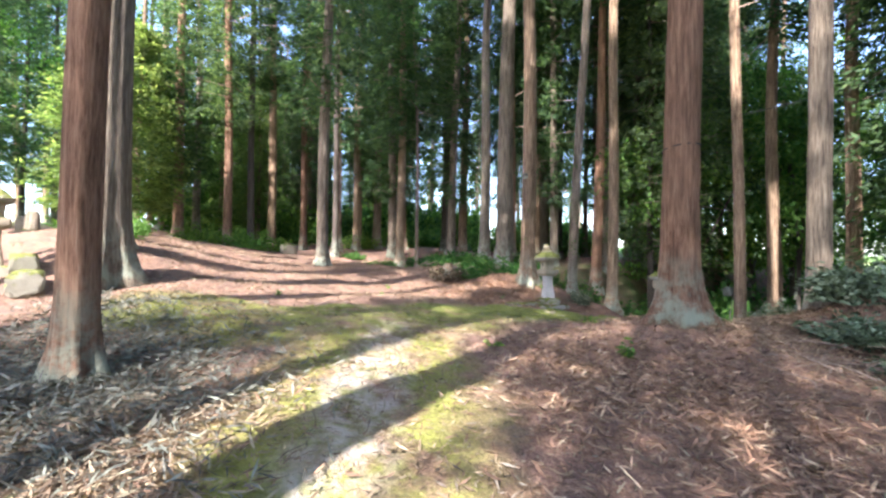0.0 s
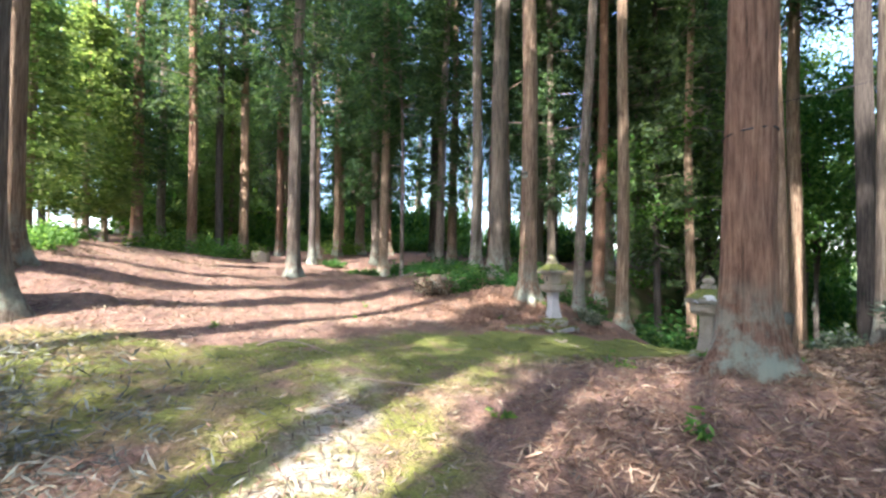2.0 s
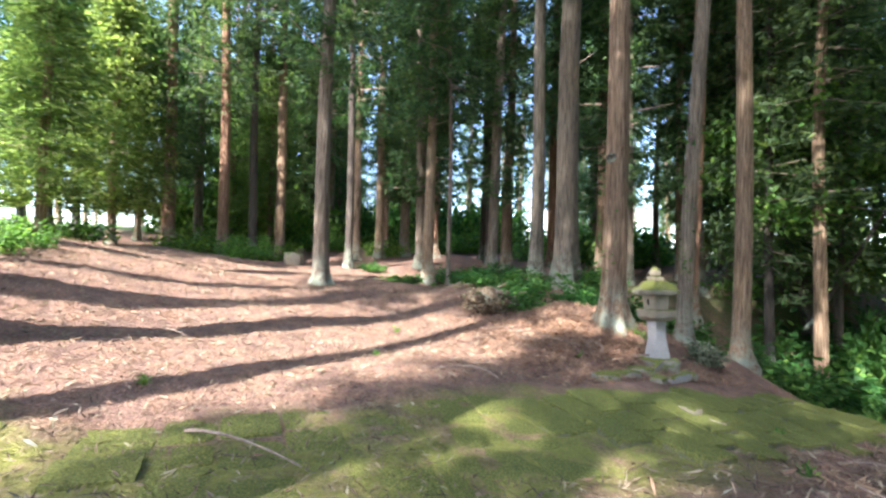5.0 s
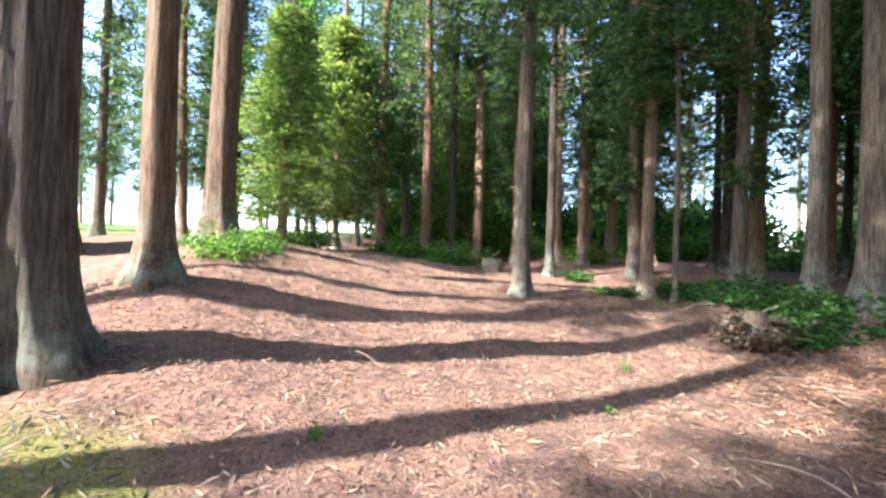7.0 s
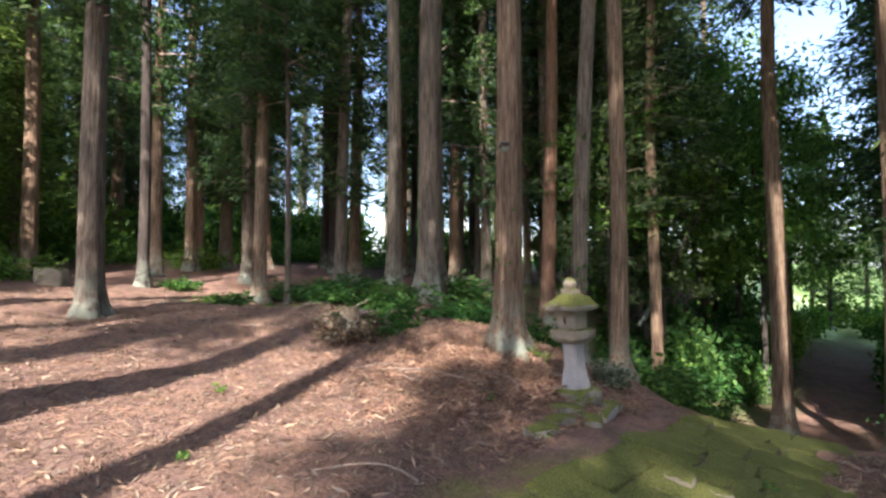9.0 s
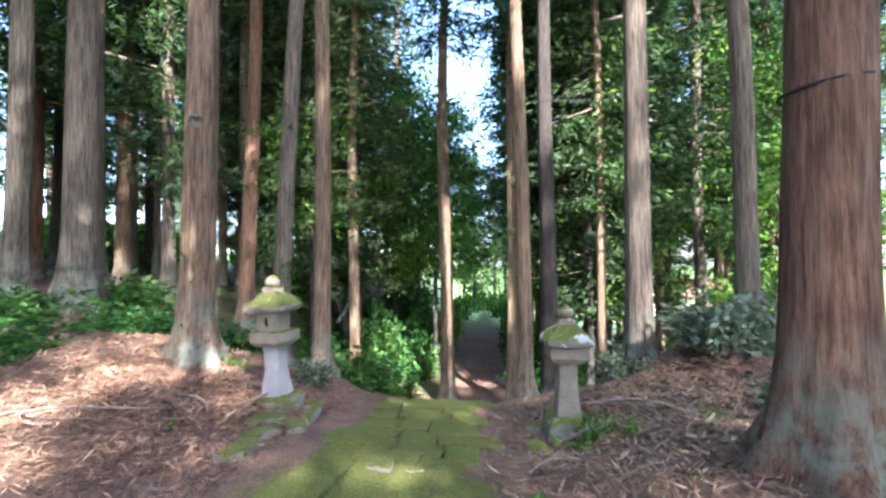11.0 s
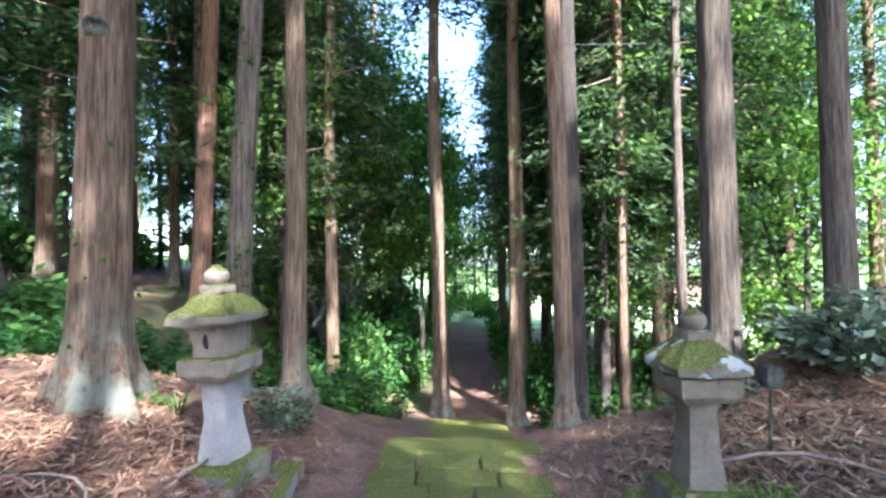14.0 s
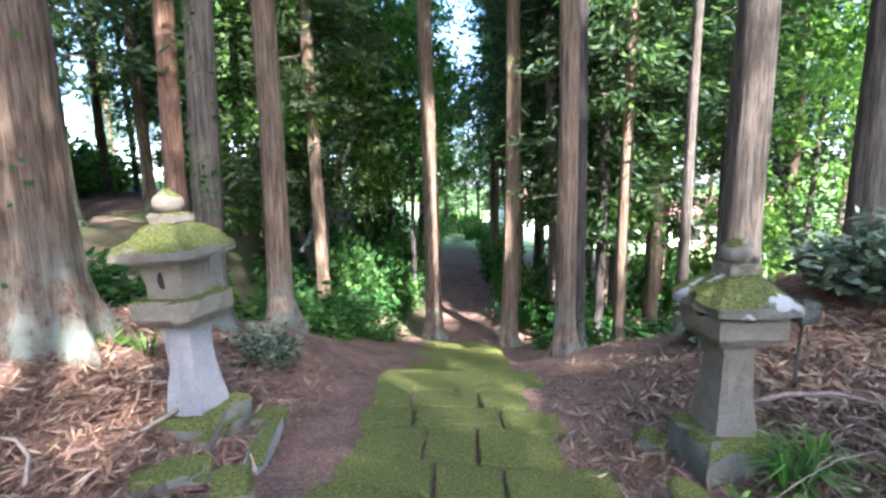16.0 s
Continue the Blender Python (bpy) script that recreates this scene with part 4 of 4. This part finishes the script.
litter("needle_litter", 90000, lambda n: (rng.uniform(-13, 8, n), rng.uniform(-11, 2.5, n)), 0.07, DRY, "reddish-brown fallen cedar needles", off_path)
litter("frond_litter", 26000, lambda n: (rng.uniform(-9, 6, n), rng.uniform(-9.5, 1.5, n)), 0.085, DRY, "brown fallen cedar fronds strewn over the clearing", lambda x, y: off_path(x, y) and not (abs(x - 0.4) < 1.2 and y > -7), 0.05, 0.25)
litter("frond_litter", 9000, lambda n: (rng.uniform(-9, 5, n), rng.uniform(-9.5, 1.0, n)), 0.08, GREY_DRY, "greyish dead cedar fronds strewn over the clearing", lambda x, y: off_path(x, y) and not (abs(x - 0.4) < 1.2 and y > -7), 0.05, 0.25)


def off_track(x, y):
    return abs((x - 6.5) * 0.50 + (y + 7.6) * 0.866) > 0.55


litter("frond_litter", 16000, around(2.1, -8.6, 1.2, 0.75), 0.10, GREY_DRY, "grey-brown dead cedar fronds in a heap", off_track, 0.12)
litter("frond_litter", 9000, around(3.6, -8.5, 0.9, 0.5), 0.11, DRY, "rust-coloured dead cedar fronds", off_track, 0.07)
litter("frond_litter", 12000, around(4.4, -3.6, 1.3, 1.2), 0.11, DRY, "rust-coloured dead cedar fronds", off_track, 0.06)
litter("frond_litter", 14000, around(-2.5, -0.3, 1.2, 1.0), 0.10, DRY, "rust-coloured dead cedar fronds", off_path, 0.06)
litter("frond_litter", 16000, around(2.7, 0.2, 1.0, 1.1), 0.11, DRY, "rust-coloured dead cedar fronds", off_path, 0.06)


# ---- small plants ----
def sprout(x, y, size, seed):
    ob = new("seedling", bush_mesh(seed, size, size * 1.3, 46, BROADLEAF, size * 0.55, 0.3))
    ob.matrix_world = pose(x, y, gz(x, y))
    return tagged(ob, "small bright green seedling on the litter", "plant", "seedlings")


for i, (x, y, k) in enumerate(((3.34, -3.2, 0.20), (2.06, -2.42, 0.14), (5.4, -6.6, 0.14), (5.9, -5.6, 0.12), (2.3, -4.4, 0.12), (1.65, -0.35, 0.2), (2.2, -0.5, 0.16), (-1.2, -1.3, 0.1), (-2.1, -0.9, 0.1),
                               (0.45, -0.6, 0.1), (4.4, -9.2, 0.16), (4.9, -9.4, 0.12), (-2.5, -4.0, 0.08), (-4.0, -3.2, 0.1), (-9.3, -0.1, 0.16), (-1.4, -6.3, 0.1), (-2.6, 0.75, 0.14), (1.2, -1.6, 0.12))):
    sprout(x, y, k, 500 + i)


def ivy(x, y, z, rad, height, count, seed, label="ivy climbing the trunk"):
    r = np.random.default_rng(seed)
    a, h = -math.pi / 2 + r.normal(0, 0.8, count), height * r.random(count)
    keep = np.sin(h * 5 + a * 2) > -0.2
    a, h = a[keep], h[keep]
    o = np.stack([np.cos(a), np.sin(a), 0 * a], 1)
    c = o * rad + np.stack([0 * h, 0 * h, h], 1)
    ob = new("ivy", quads_mesh("ivy", leaf_quads(r, c, o * 0.4, 0.055, 0.75, 0.6), FERN))
    ob.matrix_world = pose(x, y, z)
    return tagged(ob, label, "ivy", "ivy on trunks")


ivy(-2.88, 0.56, gz(-2.9, 0.58) + 0.5, 0.27, 1.6, 90, 5)
ivy(-2.34, 1.84, gz(-2.4, 1.8) + 0.6, 0.16, 4.0, 300, 6)


# ---- cable on the trunk ----
def ring_mesh(r0, thick, z, tilt):
    v, f = [], []
    for i in range(40):
        a = 2 * math.pi * i / 40
        for k in range(6):
            b = k * math.pi / 3
            rr = r0 + math.cos(b) * thick
            v.append((rr * math.cos(a), rr * math.sin(a), z + math.sin(b) * thick + tilt * math.cos(a)))
    for i in range(40):
        j = (i + 1) % 40
        f += [(i * 6 + k, j * 6 + k, j * 6 + (k + 1) % 6, i * 6 + (k + 1) % 6) for k in range(6)]
    return mesh_of("cable", v, f, CABLE, True)


cable = new("cable_band", ring_mesh(0.243, 0.011, 2.42, 0.03))
cable.matrix_world = pose(3.00, -1.68, gz(2.95, -1.66))
tagged(cable, "black cable wound round the cedar trunk", "cable")


# ---- stake and grass tufts by the lantern ----
stake = thing("wooden_stake", 2.45, 0.6, gz(2.45, 0.6), "dark weathered stake with a small box on top", "stake")
part("stake_post", trunk_mesh(905, 0.035, 0.85, (0.01, 0.0), BARK_DARK, 1.0, 8, 6), stake)
stone("stake_box", [(0.50, 0.05), (0.52, 0.06), (0.64, 0.06), (0.66, 0.05)], BARK_DARK, stake, "small dark box", 77, 0.002)


def grass_tuft(x, y, rad, blades, seed, mat=BROADLEAF):
    r = np.random.default_rng(seed)
    q = []
    for i in range(blades):
        a, lean, L = r.random() * 6.283, 0.25 + 0.6 * r.random(), rad * (0.7 + 0.6 * r.random())
        o, sd = np.array([math.cos(a), math.sin(a), 0]), np.array([-math.sin(a), math.cos(a), 0]) * 0.007
        p0 = o * 0.03
        p1 = p0 + o * L * lean * 0.5 + np.array([0, 0, L * 0.6])
        p2 = p0 + o * L * (lean + 0.35) + np.array([0, 0, L * 0.55])
        q += [[p0 - sd, p0 + sd, p1 + sd, p1 - sd], [p1 - sd, p1 + sd, p2 + sd * 0.1, p2 - sd * 0.1]]
    ob = new("grass_tuft", quads_mesh("grass_tuft", np.array(q), mat))
    ob.matrix_world = pose(x, y, gz(x, y) - 0.01)
    return tagged(ob, "arching green grass tuft at the lantern's foot", "grass", "grass tufts")


grass_tuft(1.78, -0.28, 0.30, 46, 1)
grass_tuft(1.98, -0.18, 0.26, 34, 2)
grass_tuft(2.9, -0.3, 0.2, 20, 3)
grass_tuft(-2.35, 0.75, 0.2, 20, 4)


# ---- knot and wire ----
knot = part("knot", lathe("knot", [(-0.05, 0.10), (0.0, 0.085), (0.03, 0.065), (0.035, 0.045), (0.0, 0.035), (-0.02, 0.01)], BARK_DARK), knotted, "dark sunken knot where a limb broke off")
knot.matrix_basis = pose(0.10, -0.21, 3.05, 90, 0, 25)


def wire_mesh(a, b, sag, r=0.007, n=24):
    v, f = [], []
    a, b = np.array(a, float), np.array(b, float)
    for i in range(n):
        u = i / (n - 1)
        c = a + (b - a) * u - np.array([0, 0, sag * 4 * u * (1 - u)])
        v += [c + np.array([0, math.cos(k * 2.094) * r, math.sin(k * 2.094) * r]) for k in range(3)]
    for i in range(n - 1):
        f += [(i * 3 + k, i * 3 + (k + 1) % 3, i * 3 + 3 + (k + 1) % 3, i * 3 + 3 + k) for k in range(3)]
    return mesh_of("wire", v, f, CABLE)


tagged(new("overhead_wire", wire_mesh((1.42, 3.05, 4.6), (5.05, 3.1, 4.7), 0.06)), "thin black wire strung between the cedars", "wire")


# ---- beyond the trees ----
def house(x, y, w, d, h, turn, label, walls=None, tiles=None, name="house", group="houses beyond the wood"):
    z = gz(x, y)
    H = thing(name, x, y, z, label, "house", group, turn=turn)
    v, f = [], []
    for zz in (-1.0, h):
        v += [(-w / 2, -d / 2, zz), (w / 2, -d / 2, zz), (w / 2, d / 2, zz), (-w / 2, d / 2, zz)]
    f = [(0, 1, 5, 4), (1, 2, 6, 5), (2, 3, 7, 6), (3, 0, 4, 7), (4, 5, 6, 7)]
    part("wall", mesh_of("wall", v, f, walls or WALL_WHITE), H)
    e, rise = 0.5, 1.5
    v = [(-w / 2 - e, -d / 2 - e, h), (w / 2 + e, -d / 2 - e, h), (w / 2 + e, d / 2 + e, h), (-w / 2 - e, d / 2 + e, h), (-w / 2 - e, 0, h + rise), (w / 2 + e, 0, h + rise)]
    v += [(a, b, c - 0.15) for a, b, c in v]
    f = [(0, 1, 5, 4), (2, 3, 4, 5), (0, 4, 3), (1, 2, 5), (6, 10, 11, 7), (8, 11, 10, 9), (0, 6, 7, 1), (2, 8, 9, 3)]
    part("roof", mesh_of("roof", v, f, tiles or ROOF_TIN), H, "low gabled metal roof")
    for k in (-0.25, 0.25):
        wv = [(k * w - 0.6, -d / 2 - 0.03, 0.9), (k * w + 0.6, -d / 2 - 0.03, 0.9), (k * w + 0.6, -d / 2 - 0.03, 2.0), (k * w - 0.6, -d / 2 - 0.03, 2.0)]
        wv += [(a, b + 0.1, c) for a, b, c in wv]
        part("window", mesh_of("window", wv, [(0, 1, 2, 3), (0, 4, 5, 1), (2, 6, 7, 3), (1, 5, 6, 2), (0, 3, 7, 4)], DARK_GAP), H, "dark glazed window")


house(10.5, 44, 12, 7, 3.4, 8, "low pale house with a red roof beyond the trees")
house(24.0, 40, 10, 7, 3.2, -12, "low pale house with a red roof beyond the trees")
house(-9.4, -18.6, 5.0, 4.4, 3.9, 35, "small weathered wooden shrine hall with a grey roof", WOOD, make_plain("grey_roof", (0.16, 0.15, 0.15), (0.26, 0.25, 0.24), 6, 0.7), "shrine_hall", "shrine buildings")
for i, (x, y, h) in enumerate(((-9.6, -11.5, 0.55), (-9.0, -12.3, 0.75), (-10.4, -11.9, 0.45))):
    M = thing("stone_monument", x, y, gz(x, y), "small upright weathered stone monument on a low plinth", "monument", "stone monuments")
    stone("plinth", [(-0.1, 0.26), (0.10, 0.25), (0.12, 0.23)], STONE, M, "", 200 + i)
    stone("stone_shaft", [(0.12, 0.15), (0.12 + h * 0.8, 0.13), (0.12 + h, 0.08)], STONE, M, "", 210 + i)
